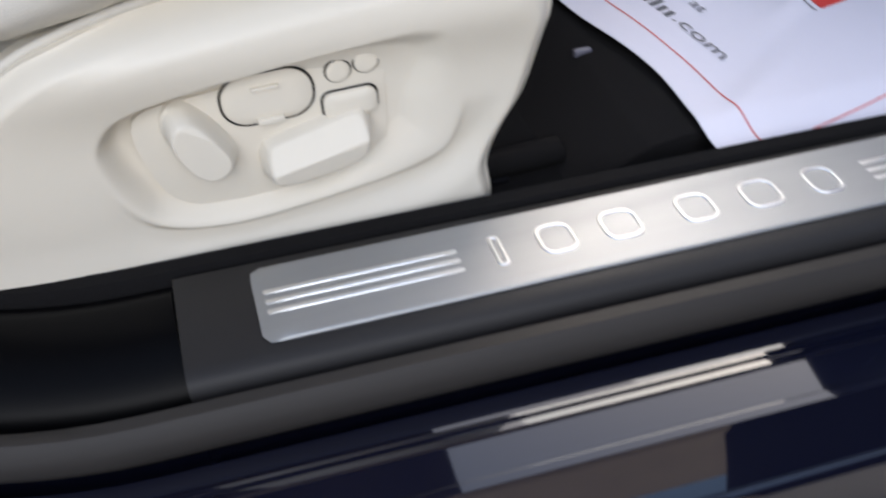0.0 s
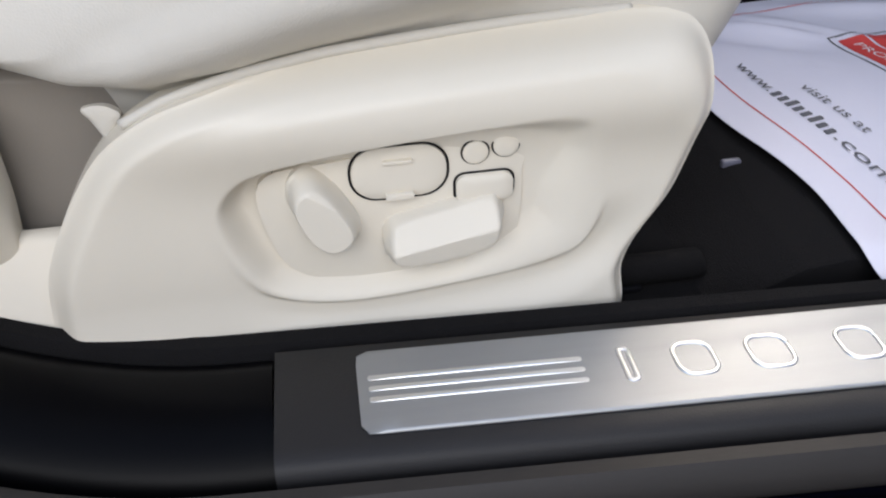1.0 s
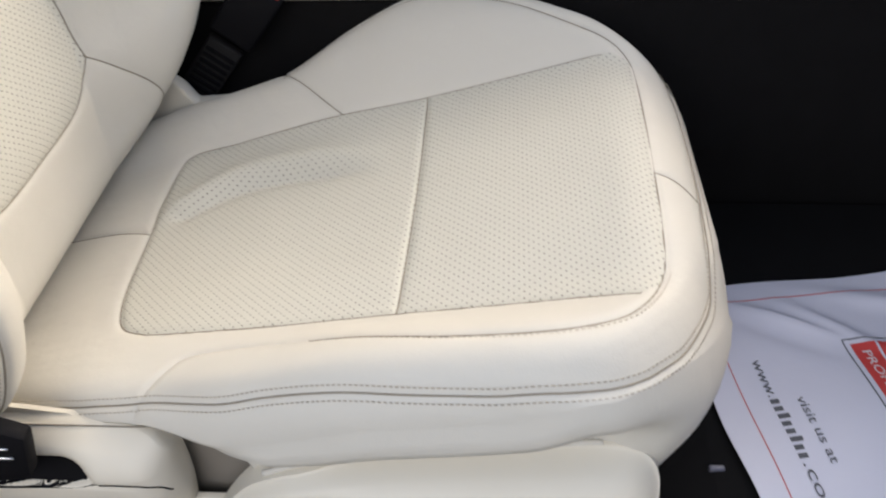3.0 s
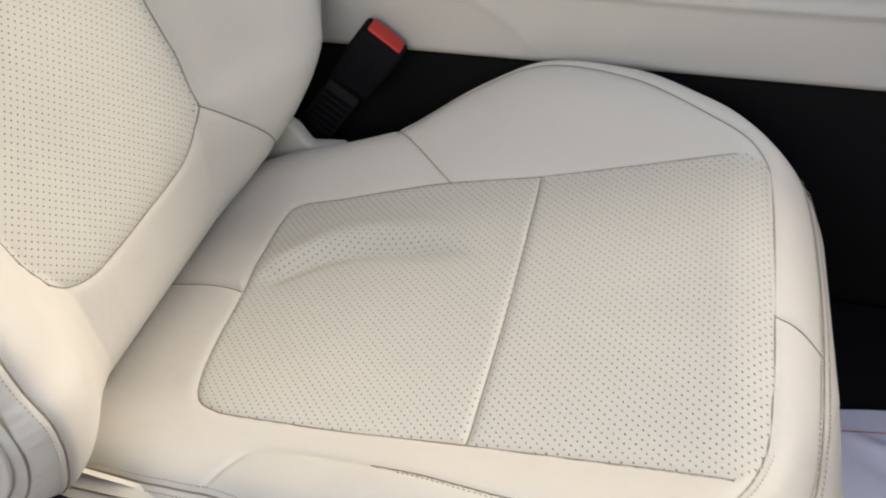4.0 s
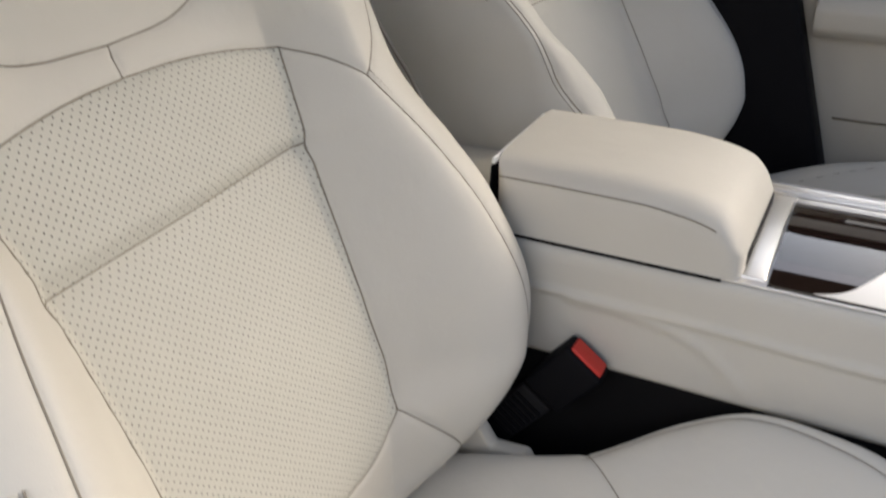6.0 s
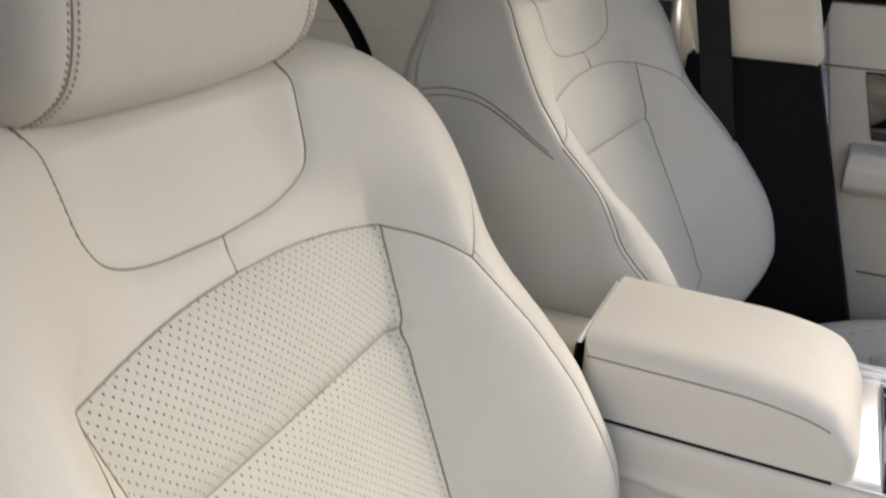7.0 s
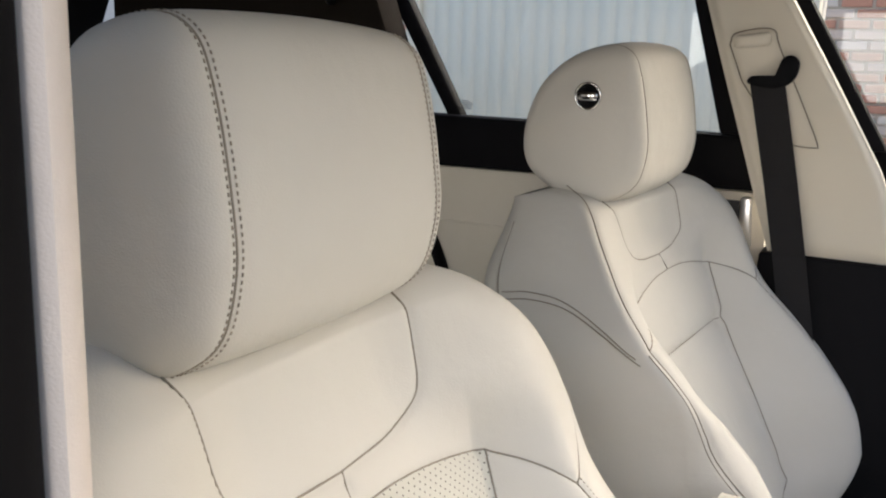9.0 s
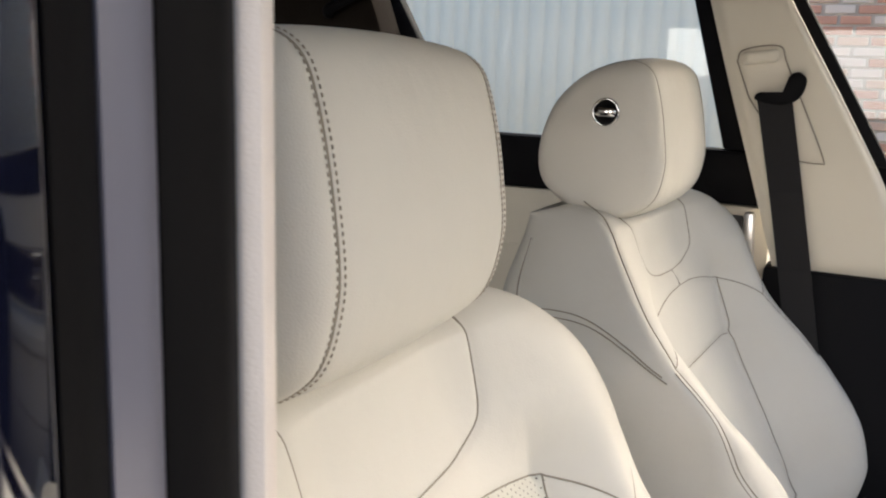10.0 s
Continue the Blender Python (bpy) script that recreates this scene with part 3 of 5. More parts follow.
def build_backrest(seat, move, sign, fine):
    plain_, piped = back_seams(SHOULDER[0] > 0)
    BACK_SEAMS = plain_ + piped
    nf, ns, nb = (280, 12, 16) if fine else (150, 8, 10)
    v1 = np.linspace(-.125, .455, 320 if fine else 170)
    ang = np.linspace(0, np.pi / 2, 16 if fine else 10)[1:]
    vv = np.concatenate([v1, .455 + .045 * np.sin(ang)])
    drop = np.concatenate([np.zeros(len(v1)), .035 * (1 - np.cos(ang))])
    t = np.linspace(-1, 1, nf)
    t = np.sign(t) * (1 - (1 - np.abs(t)) ** 1.35)
    V = np.repeat(vv[:, None], nf, 1)
    h_in, h_out = (back_shape(vv, np.full(vv.shape, s_))[0][:, None] for s_ in (True, False))
    U = np.where(t[None] > 0, h_in, h_out) * t[None]
    W = grooved(back_raw, BACK_SEAMS, U, V) - drop[:, None]
    rear = REAR + 0.03 * ease(.40, .50, vv)[:, None]
    k = np.linspace(0, 1, ns + 2)[None, 1:-1]
    in_w, out_w = W[:, -1:] + (rear - W[:, -1:]) * k, W[:, :1] + (rear - W[:, :1]) * k
    belly = 1 + 0.03 * np.sin(np.pi * k) - .10 * k ** 2
    belly_in = 1 + FLANK_OUT * np.sin(np.pi * k) - .07 * k ** 2
    bt = np.linspace(1, -1, nb)[None]
    back_u = np.where(bt > 0, h_in, h_out) * .90 * bt
    back_w = rear - .012 * np.cos(bt * np.pi / 2)
    UU = np.concatenate([U, h_in * belly_in, back_u, -(h_out * belly)[:, ::-1]], axis=1)
    WW = np.concatenate([W, in_w, back_w, out_w[:, ::-1]], axis=1)
    VV = np.repeat(vv[:, None], UU.shape[1], 1)
    rows, cols = UU.shape
    P = back_place(UU, VV, WW).reshape(-1, 3)
    f = wrap_grid(rows, cols)
    pat = np.stack([UU, VV], -1).reshape(-1, 2)
    cu, cv = pat[f].mean(1).T
    col = (np.arange(len(f)) % cols)
    front = col < nf - 1
    au = np.abs(cu)
    kind = np.full(len(f), 7)
    pan = np.vstack([B_EDGE, B_TOP[::-1], B_TOP * [-1, 1], (B_EDGE * [-1, 1])[::-1], (B_FOOT * [-1, 1])[::-1], B_FOOT])
    yoke = np.vstack([B_YOKE, [(.10, .52), (-.10, .52)], (B_YOKE * [-1, 1])[::-1]])
    in_pan, in_yoke = inside(cu, cv, pan), inside(cu, cv, yoke)
    kind[front] = 4
    wing = front & (cv < np.interp(au, [.10, .144, .158, .176, .25], [.335, .335, .318, .292, .27])) & (au > .10) & ~in_pan
    hem = front & (cv < np.interp(au, [.0, .118, .145, .178, .25], [.0, .0, -.03, -.078, -.15])) & ~in_pan
    kind[wing & (cu > 0)], kind[wing & (cu < 0)] = 5, 6
    kind[hem] = 3
    kind[front & in_pan & (cv >= .257)] = 1
    kind[front & in_pan & (cv < .257)] = 2
    kind[front & in_yoke] = 8
    pipe_in, pipe_out = piped[0][::-1], (piped[1] * LEFT)[::-1]
    far = (au > np.where(cu > 0, np.interp(cv, pipe_in[:, 1], pipe_in[:, 0]), np.interp(cv, pipe_out[:, 1], pipe_out[:, 0]))) & (kind >= 5) & (kind <= 6)
    kind[far] = np.where(cu[far] > 0, 9, 10)
    panels(P, f, pat, kind, {
        1: ("upper_insert", punched if fine else leather, "perforated cream leather insert" if fine else ""), 2: ("lower_insert", punched if fine else leather, "perforated cream leather insert" if fine else ""),
        3: ("backrest_hem", leather, ""), 4: ("shoulder_panel", leather, ""), 5: ("backrest_bolster", leather, ""), 6: ("backrest_bolster", leather, ""),
        7: ("backrest_back", leather, ""), 8: ("yoke_panel", leather, ""), 9: ("bolster_side", leather, ""), 10: ("bolster_side", leather, "")}, seat, move, sign)
    # threads and piping
    for line in plain_:
        p, nr = on_surface(back_raw, BACK_SEAMS, back_place, line, lift=0.0005 if fine else 0.0010)
        tube(p * [1, sign, 1] + move, .0008, seam_dark, "seam", seat, sides=5)
    for line in piped:
        p, nr = on_surface(back_raw, BACK_SEAMS, back_place, line, lift=0.0005)
        tube(p * [1, sign, 1] + move, .0009, seam_dark, "seam", seat, sides=5)
        if not fine:
            p, nr = on_surface(back_raw, BACK_SEAMS, back_place, line, lift=0)
            nr = nr * np.sign(nr @ BACK_OUT)[:, None]
            p = smoothed(aside(p, nr, .0055 * np.sign(line[0, 0])) + nr * .0008, 9)
            tube(p * [1, sign, 1] + move, .0007, seam_dark, "stitching", seat, sides=5)
        if fine:
            for off in (.0048,):
                p, nr = on_surface(back_raw, BACK_SEAMS, back_place, line, step=0.0038, lift=0)
                nr = nr * np.sign(nr @ BACK_OUT)[:, None]
                p = aside(p, nr, off * np.sign(line[0, 0])) + nr * .0012
                stitch_row(p * [1, sign, 1] + move, nr * [1, sign, 1], "stitching", seat, thread)


    # twin welts: on the outer bolster's roll, and far back on the inner flank
    for line in B_WELT:
        p, nr = on_surface(back_raw, BACK_SEAMS, back_place, line * LEFT)
        p = smoothed(p) + nr * np.sign(nr @ BACK_OUT)[:, None] * .0010
        tube(p * [1, sign, 1] + move, .0026, leather, "welt", seat, sides=8)
    p, nr = on_surface(back_raw, BACK_SEAMS, back_place, (B_WELT[0] - [.0045, 0]) * LEFT, lift=.0003)
    p = smoothed(p) + nr * np.sign(nr @ BACK_OUT)[:, None] * .0010
    tube(p * [1, sign, 1] + move, .0008, seam_dark, "seam", seat, sides=5)

    def flank(v, k):
        h = back_shape(v, np.full(v.shape, True))[0]
        e = back_raw(h * .999, v)
        return back_place(h * (1 + FLANK_OUT * np.sin(np.pi * k) - .07 * k * k) + .0008, v, e + (REAR + .03 * ease(.40, .50, v) - e) * k) * [1, sign, 1] + move

    vv = np.linspace(.47, -.06, 110)
    for off, rad in ((.0, .0012), (.035, .0012)):
        tube(flank(vv, .60 + off + .20 * ease(.05, .45, vv)), rad, leather, "welt", seat, sides=8)
    tube(flank(vv, .617 + .20 * ease(.05, .45, vv)), .0008, seam_dark, "seam", seat, sides=5)
    if SHOULDER[0]:
        q = spline([(.300, .02), (.338, .14), (.372, .34), (.388, .62), (.392, .92)], 8)
        for off in (0, -.008):
            tube(flank(q[:, 0] + off, q[:, 1] * .83), .0008, seam_dark, "seam" if off == 0 else "stitching", seat, sides=5)


def build_cushion(seat, move, sign, fine):
    nt, ns = (280, 14) if fine else (110, 8)
    s1 = np.linspace(-.40, .158, 330 if fine else 100)
    ang = np.linspace(0, np.pi / 2, 40 if fine else 20)[1:]
    ss = np.concatenate([s1, .158 + .078 * np.sin(ang)])
    t = np.linspace(-1, 1, nt)
    t = np.sign(t) * (1 - (1 - np.abs(t)) ** 1.3)
    S = np.repeat(ss[:, None], nt, 1)
    half = np.where(t[None] > 0, in_half(ss)[:, None], out_half(ss)[:, None])
    U = half * t[None]
    W = grooved(cush_raw, CUSH_SEAMS, S, U)
    k = np.linspace(0, 1, ns + 1)[None, 1:]
    low = -.135
    wi, wo = W[:, -1:], W[:, :1]
    hem = np.interp(ss, [-.40, -.20, -.174, -.142, -.121, -.095, -.05], [-.012, -.012, -.022, -.064, -.092, -.118, low])[:, None]
    in_w, out_w = wi + (np.minimum(low, wi - .03) - wi) * k, wo + (np.minimum(hem, wo - .010) - wo) * k
    bulge = .006 * np.sin(np.pi * k)
    in_u = in_half(ss)[:, None] * (1 + 0 * k) + bulge - .015 * k
    fold = .005 * np.sin(np.pi * np.minimum(k / .40, 1)) - np.interp(ss, [-.12, -.02], [.034, .038])[:, None] * ease(.14, .50, k)
    out_u = -(out_half(ss)[:, None] * (1 + 0 * k) + fold * ease(.20, .12, ss)[:, None] + (2.2 * bulge - .015 * k) * ease(.12, .20, ss)[:, None] - .030 * np.sqrt(k) * ease(-.085, -.155, ss)[:, None])
    UU = np.concatenate([U, in_u, out_u[:, ::-1]], axis=1)
    WW = np.concatenate([W, in_w, out_w[:, ::-1]], axis=1)
    SS = np.repeat(ss[:, None], UU.shape[1], 1)
    tuck = np.concatenate([np.zeros((1, nt)), k, k[:, ::-1]], axis=1)
    SS = SS - (.022 * tuck - .010 * np.sin(np.pi * tuck)) * ease(.10, .23, SS)
    # front face under the rolled edge
    fw = np.linspace(0, 1, 8)[1:]
    UU = np.concatenate([UU, np.repeat(UU[-1:], 7, 0)])
    SS = np.concatenate([SS, np.repeat(SS[-1:], 7, 0) + .008 * np.sin(np.pi * fw)[:, None] - .085 * fw[:, None] ** 1.4])
    WW = np.concatenate([WW, WW[-1:] + (np.minimum(-.17, WW[-1:] - .02) - WW[-1:]) * fw[:, None]])
    rows, cols = UU.shape
    P = cush_place(SS, UU, WW).reshape(-1, 3)
    f = wrap_grid(rows, cols)[:, ::-1]
    pat = np.stack([UU, SS], -1).reshape(-1, 2)
    cu, cs = pat[f].mean(1).T
    fi, fj = np.arange(len(f)) // cols, np.arange(len(f)) % cols
    top = (fj < nt - 1) & (fi < len(ss) - 1)
    ins = np.vstack([C_SIDE, C_FRONT, C_SIDE2[::-1], C_REAR[::-1]])
    in_ins = inside(cs, cu, ins)
    kind = np.full(len(f), 7)
    kind[top] = 3
    inner_line = cu > np.interp(cs, [-.157, -.087, 0, .17, .187], [.208, .147, .150, .164, .19])
    kind[top & inner_line & (cs > -.157)] = 4
    outer_line = cu < np.interp(cs, [-.190, -.150, -.029, .104, .171], [-.206, -.168, -.185, -.208, -.180])
    kind[top & outer_line & (cs > -.19)] = 5
    kind[top & (cs > .19)] = 6
    kind[top & (cu < -.12) & (cu < np.interp(cs, C_OUTER[:112, 0], C_OUTER[:112, 1]))] = 8
    kind[(fi >= len(ss) - 1)] = 9
    kind[top & in_ins & (cs >= 0)], kind[top & in_ins & (cs < 0)] = 1, 2
    panels(P, f, pat, kind, {
        1: ("front_insert", punched, "perforated cream leather insert"), 2: ("rear_insert", punched, "perforated leather insert with a soft crease"),
        3: ("cushion_surround", leather, ""), 4: ("cushion_bolster", leather, ""), 5: ("cushion_bolster", leather, ""), 6: ("cushion_front_band", leather, ""),
        7: ("cushion_skirt", leather, ""), 8: ("cushion_skirt", leather, ""), 9: ("cushion_front", leather, "")}, seat, move, sign)
    for line in (C_SIDE, C_REAR, C_SIDE2, C_CROSS, C_WING, C_INNER[29:], C_BACK, C_TICK):
        p, nr = on_surface(cush_raw, CUSH_SEAMS, cush_place, line, lift=0.0003)
        tube(p * [1, sign, 1] + move, .0008, seam_dark, "seam", seat, sides=5)
    p, nr = on_surface(cush_raw, CUSH_SEAMS, cush_place, C_OUTER, lift=0.0005)
    tube(p * [1, sign, 1] + move, .0008, seam_dark, "seam", seat, sides=5)
    if fine:
        rows_of = [(C_OUTER, -.005), (C_OUTER, .005), (C_INNER[32:84], -.0042)]
        for line, off in rows_of:
            p, nr = on_surface(cush_raw, CUSH_SEAMS, cush_place, line, step=0.0038, lift=0)
            nr = nr * np.sign(nr @ CUSH_UP)[:, None]
            p = aside(p, nr, off) + nr * .0016
            stitch_row(p * [1, sign, 1] + move, nr * [1, sign, 1], "stitching", seat, thread)


HR_PROFILE = even(spline([(.037, .605), (.032, .555), (.022, .512), (-.004, .477), (-.056, .469), (-.102, .496), (-.131, .535), (-.124, .580), (-.090, .626), (-.040, .650), (.010, .650), (.033, .634)], 12, closed=True), 150)
HR_MID = np.array([-.047, .560])


def build_headrest(seat, move, sign, fine, button, tall=1.0):
    half, r = .119, .022
    flat = np.linspace(-1, 1, 60) * (half - r)
    ang = np.linspace(0, np.radians(74), 12)[1:]
    us, inset = [], []
    for a in ang[::-1]:
        us.append(-(half - r) - r * np.sin(a)); inset.append(r * (1 - np.cos(a)))
    us += list(flat); inset += [0.0] * len(flat)
    for a in ang:
        us.append((half - r) + r * np.sin(a)); inset.append(r * (1 - np.cos(a)))
    rim = inset[0]
    ks = np.linspace(.95, .001, 20)
    size = .076
    edge, dome = us[-1], math.tan(radians(16)) * (size - rim) / 2
    pre_u = [-(edge + dome * (1 - k * k)) for k in ks[::-1]]
    post_u = [edge + dome * (1 - k * k) for k in ks]
    sc = [k * (1 - rim / size) for k in ks[::-1]] + [1 - d / size for d in inset] + [k * (1 - rim / size) for k in ks]
    us = np.array(pre_u + us + post_u)
    sc = np.array(sc)
    crown = 0.006 * (1 - (us / half) ** 2)
    prof = HR_PROFILE.copy()
    if sign > 0:  # the near headrest is rounder behind its top
        prof[:, 0] += .050 * ease(.50, .62, prof[:, 1]) * ease(.0, -.12, prof[:, 0])
    q = prof - HR_MID
    rows, cols = len(us), len(q)
    # the seam near either side
    dent = 0.0022 * np.exp(-np.abs(np.abs(us) - .096) / .0035)
    rad = np.linalg.norm(q, axis=1)[None]
    k = sc[:, None] * (1 + (crown[:, None] - dent[:, None]) / rad * (sc[:, None] > .7))
    low = prof[:, 1].min()
    W = HR_MID[0] + q[None, :, 0] * k
    V = low + (HR_MID[1] + q[None, :, 1] * k - low) * tall
    U = np.repeat(us[:, None], cols, 1)
    P = back_place(U, V, W).reshape(-1, 3) * [1, sign, 1] + move
    f = wrap_grid(rows, cols)
    if sign > 0:
        f = f[:, ::-1]
    n = vertex_normals(P, f)
    centre = back_place(np.zeros(1), np.full(1, HR_MID[1]), np.full(1, HR_MID[0]))[0] * [1, sign, 1] + move
    if ((P - centre) * n).sum() < 0:
        f, n = f[:, ::-1], -n
    mid_u = us[np.arange(len(f)) // cols]
    for name, pick in (("headrest_face", np.abs(mid_u) <= .096), ("headrest_cheek", mid_u < -.096), ("headrest_cheek", mid_u > .096)):
        ids, inv = np.unique(f[pick].ravel(), return_inverse=True)
        mesh_object(name, P[ids], inv.reshape(-1, 4), leather, seat, normals=n[ids])
    loop = resample(np.vstack([q, q[:1]]), .0040)
    lr = np.linalg.norm(loop, axis=1)[:, None]
    for sgn in (-1, 1):
        def ring(u, out):
            w = HR_MID[0] + loop[:, 0] * (1 + out / lr[:, 0])
            v = low + (HR_MID[1] + loop[:, 1] * (1 + out / lr[:, 0]) - low) * tall
            return back_place(np.full(len(loop), u), v, w) * [1, sign, 1] + move
        t2 = np.roll(loop, -1, 0) - np.roll(loop, 1, 0)
        nn = np.stack([t2[:, 1], -t2[:, 0]], 1)
        nn /= np.linalg.norm(nn, axis=1)[:, None]
        nn *= np.sign((nn * loop).sum(1))[:, None]
        n3 = (nn[:, :1] * BACK_OUT + nn[:, 1:] * BACK_UP) * [1, sign, 1]
        tube(ring(sgn * .096, .0003), .0009, seam_dark, "seam", seat, sides=5, up=(0, 1, 0))
        if fine:
            stitch_row(ring(sgn * .0933, .0017), n3, "stitching", seat, thread, length=.0021, wide=.0010)
            stitch_row(ring(sgn * .0988, .0011), n3, "stitching", seat, thread, length=.0021, wide=.0010)
    # posts
    for u in (-.055, .055):
        p = back_place(np.full(6, u), np.linspace(.44, .50, 6), np.full(6, -.065)) * [1, sign, 1] + move
        tube(p, .0065, satin, "headrest_post", seat, sides=16, up=(0, 1, 0))
    if button:
        c = back_place(np.array([sign * -.1250]), np.array([.601]), np.array([-.022]))[0] * [1, sign, 1] + move
        oo = np.array([(math.cos(a), math.sin(a)) for a in np.linspace(0, 2 * np.pi, 32, endpoint=False)]) * .0158
        put = lambda a, b, h: np.stack([c[0] + a, c[1] - h, c[2] + b], -1)
        tube([c + np.array([.0158 * math.cos(a), -.0022, .0158 * math.sin(a)]) for a in np.linspace(0, 2 * np.pi, 49)], .0016, chrome, "button_rim", seat, "thin chrome rim", sides=8, up=(0, 1, 0))
        b1 = slab("headrest_button", oo, put, lambda a, b, k2: .004 - .003 * ease(.85, 1, k2) - .0020 * ease(.8, .2, k2), gloss_black, seat, "round dark button with a chrome bar", rings=14, back=-.004)
        bar = rounded(-.0132, .0132, -.0062, .0062, .0050, 6)
        slab("button_bar", bar, put, lambda a, b, k2: .0078 - .0040 * k2 ** 3, chrome, b1, "small chrome bar", rings=6, back=-.001)


def build_seat(name, label, y, sign, fine, button=False, lumbar=0.0, twist=0.0, tall=1.0):
    move = np.array([0, y, 0])
    LUMBAR[0], TWIST[0], SHOULDER[0] = lumbar, twist * sign, float(sign < 0)
    seat = thing(name, label, "car seat", (0, y, 0.30), group="front seats")
    build_cushion(seat, move, sign, fine)
    build_backrest(seat, move, sign, fine)
    build_headrest(seat, move, sign, fine, button, tall)
    # frame under the cushion and the two runners it slides on
    for u in (-.155, .155):
        part("seat_runner", bevel_box(-.30, .13, y + u - .018, y + u + .018, .296, .335, .004), trim_black, seat, "black steel seat runner")
    part("seat_pan", bevel_box(-.32, .17, y - .165, y + .165, .33, .42, .012), trim_black, seat, "black seat pan")
    return seat


driver = build_seat("driver_seat", "cream leather car seat with perforated inserts and twin stitching", 0.0, 1, True, tall=0.93)
build_seat("passenger_seat", "cream leather car seat beside the armrest, chrome button in headrest", 0.74, -1, False, button=True, lumbar=0.17, twist=0.09, tall=1.03)

# side shield of the near seat, with its recess and switches
SHIELD = even(spline([(-.154, .318), (-.155, .342), (-.149, .374), (-.131, .409), (-.110, .438), (-.089, .455), (-.063, .4660), (-.018, .4735), (.057, .4795), (.110, .4820), (.152, .4835), (.173, .4785), (.1840, .463), (.1845, .440), (.180, .412), (.172, .385), (.160, .364), (.150, .342), (.143, .306), (.06, .304), (-.08, .306), (-.148, .306)], 10, closed=True), 300)
RECESS = even(spline([(-.060, .405), (-.050, .424), (-.030, .434), (.010, .441), (.060, .446), (.112, .449), (.127, .436), (.131, .400), (.124, .370), (.105, .358), (.060, .351), (.0, .347), (-.038, .355), (-.054, .376)], 8, closed=True), 160)
RECESS_LINE = np.vstack([RECESS, RECESS[:1]])


def shield_height(x, z, k):
    d = line_distance(x, z, RECESS_LINE) * np.where(inside(x, z, RECESS), 1, -1)
    deep = np.interp(x, [-.06, .05, .10, .13], [.014, .012, .009, .005])
    slope = np.interp(x, [-.06, .06, .10, .13], [.013, .012, .030, .050]) * np.interp(z, [.345, .40, .425, .44], [1.3, 1.1, .55, .45])
    crown = 0.011 * np.exp(-((z - .455) / .027) ** 2) * ease(-.15, -.02, x)
    roll = 0.012 * ease(.90, 1.0, k) ** 1.5 + 0.015 * ease(.78, 1.0, k) ** 1.7 * ease(.43, .465, z) * ease(-.07, .0, x)
    t = np.clip(d / slope, 0, 1)
    low = ease(.40, .36, z) * (d < 0) * ease(-.07, -.02, x)
    under = -0.006 * low * ease(0, -.005, d) * ease(-.030, -.010, d)
    return crown - roll - deep * t * t * (3 - 2 * t) + under + 0.006 * ease(.36, .31, z)


shield_put = lambda a, b, h: np.stack([a, -.238 - h, b], -1)
shield = slab("side_shield", SHIELD, shield_put, shield_height, plastic, driver, "cream plastic side shield with seat switches", rings=110, back=-.03, center=(.035, .395), wall=5)
FLOOR = -.008


def control(name, outline, top, dome, label, tilt=0.0, base=FLOOR - .004, gap=True, mat_=None, n=72):
    o = even(np.asarray(outline), n)
    c = o.mean(0)
    ob = slab(name, o, shield_put, lambda x, z, k: base + top - dome * k ** 4 + tilt * (z - c[1]), mat_ or plastic, shield, label, rings=18, back=base)
    if gap:
        ring = c + (o - c) * 1.045
        pts = np.stack([ring[:, 0], np.full(len(ring), -.2318), ring[:, 1]], -1)
        tube(np.vstack([pts, pts[:1]]), .00062, trim_black, "switch_gap", shield, sides=6, up=(0, 1, 0))
    return ob


control("switch_panel", spline([(-.038, .419), (.0, .427), (.086, .432), (.0905, .410), (.089, .374), (.080, .352), (-.004, .357), (-.024, .362), (-.035, .378)], 8, closed=True), .0055, .0012, "", gap=False)
KNOB = even(spline([(-.0255, .414), (-.022, .424), (-.013, .427), (-.004, .419), (.006, .401), (.0085, .390), (.004, .382), (-.006, .379), (-.015, .386), (-.022, .399)], 6, closed=True), 96)


def knob_height(x, z, k):
    ridge = (x - .004) * .62 + (z - .404) * .78
    return FLOOR - .004 + .0215 - .013 * ease(.72, 1.0, k) - .75 * np.maximum(ridge - .001, 0)


slab("recliner_switch", KNOB, shield_put, knob_height, plastic, shield, "", rings=30, back=FLOOR - .004)
control("lumbar_switch", rounded(.0065, .0525, .4045, .4330, .0125, 6) + 0, .0085, .0022, "", gap=True)
control("bolster_switch", rounded(.0570, .0855, .3975, .4135, .0050, 6), .0105, .002, "")
control("memory_button", np.array([(.0670 + .0063 * math.cos(a), .4255 + .0063 * math.sin(a)) for a in np.linspace(0, 6.2832, 30, endpoint=False)]), .0080, .001, "")
control("memory_button", np.array([(.0820 + .0063 * math.cos(a), .4280 + .0063 * math.sin(a)) for a in np.linspace(0, 6.2832, 30, endpoint=False)]), .0080, .001, "")
SLIDE = even(spline([(.0195, .388), (.024, .394), (.050, .400), (.074, .405), (.0795, .402), (.0800, .388), (.077, .378), (.060, .372), (.034, .369), (.0215, .371), (.0190, .378)], 6, closed=True), 110)


def slide_height(x, z, k):
    crest = .3855 + .20 * (x - .05)
    face = np.where(z > crest, .024 - .85 * (z - crest), .024 - .22 * (crest - z))
    return FLOOR - .004 + face - .012 * ease(.80, 1.0, k) ** 2


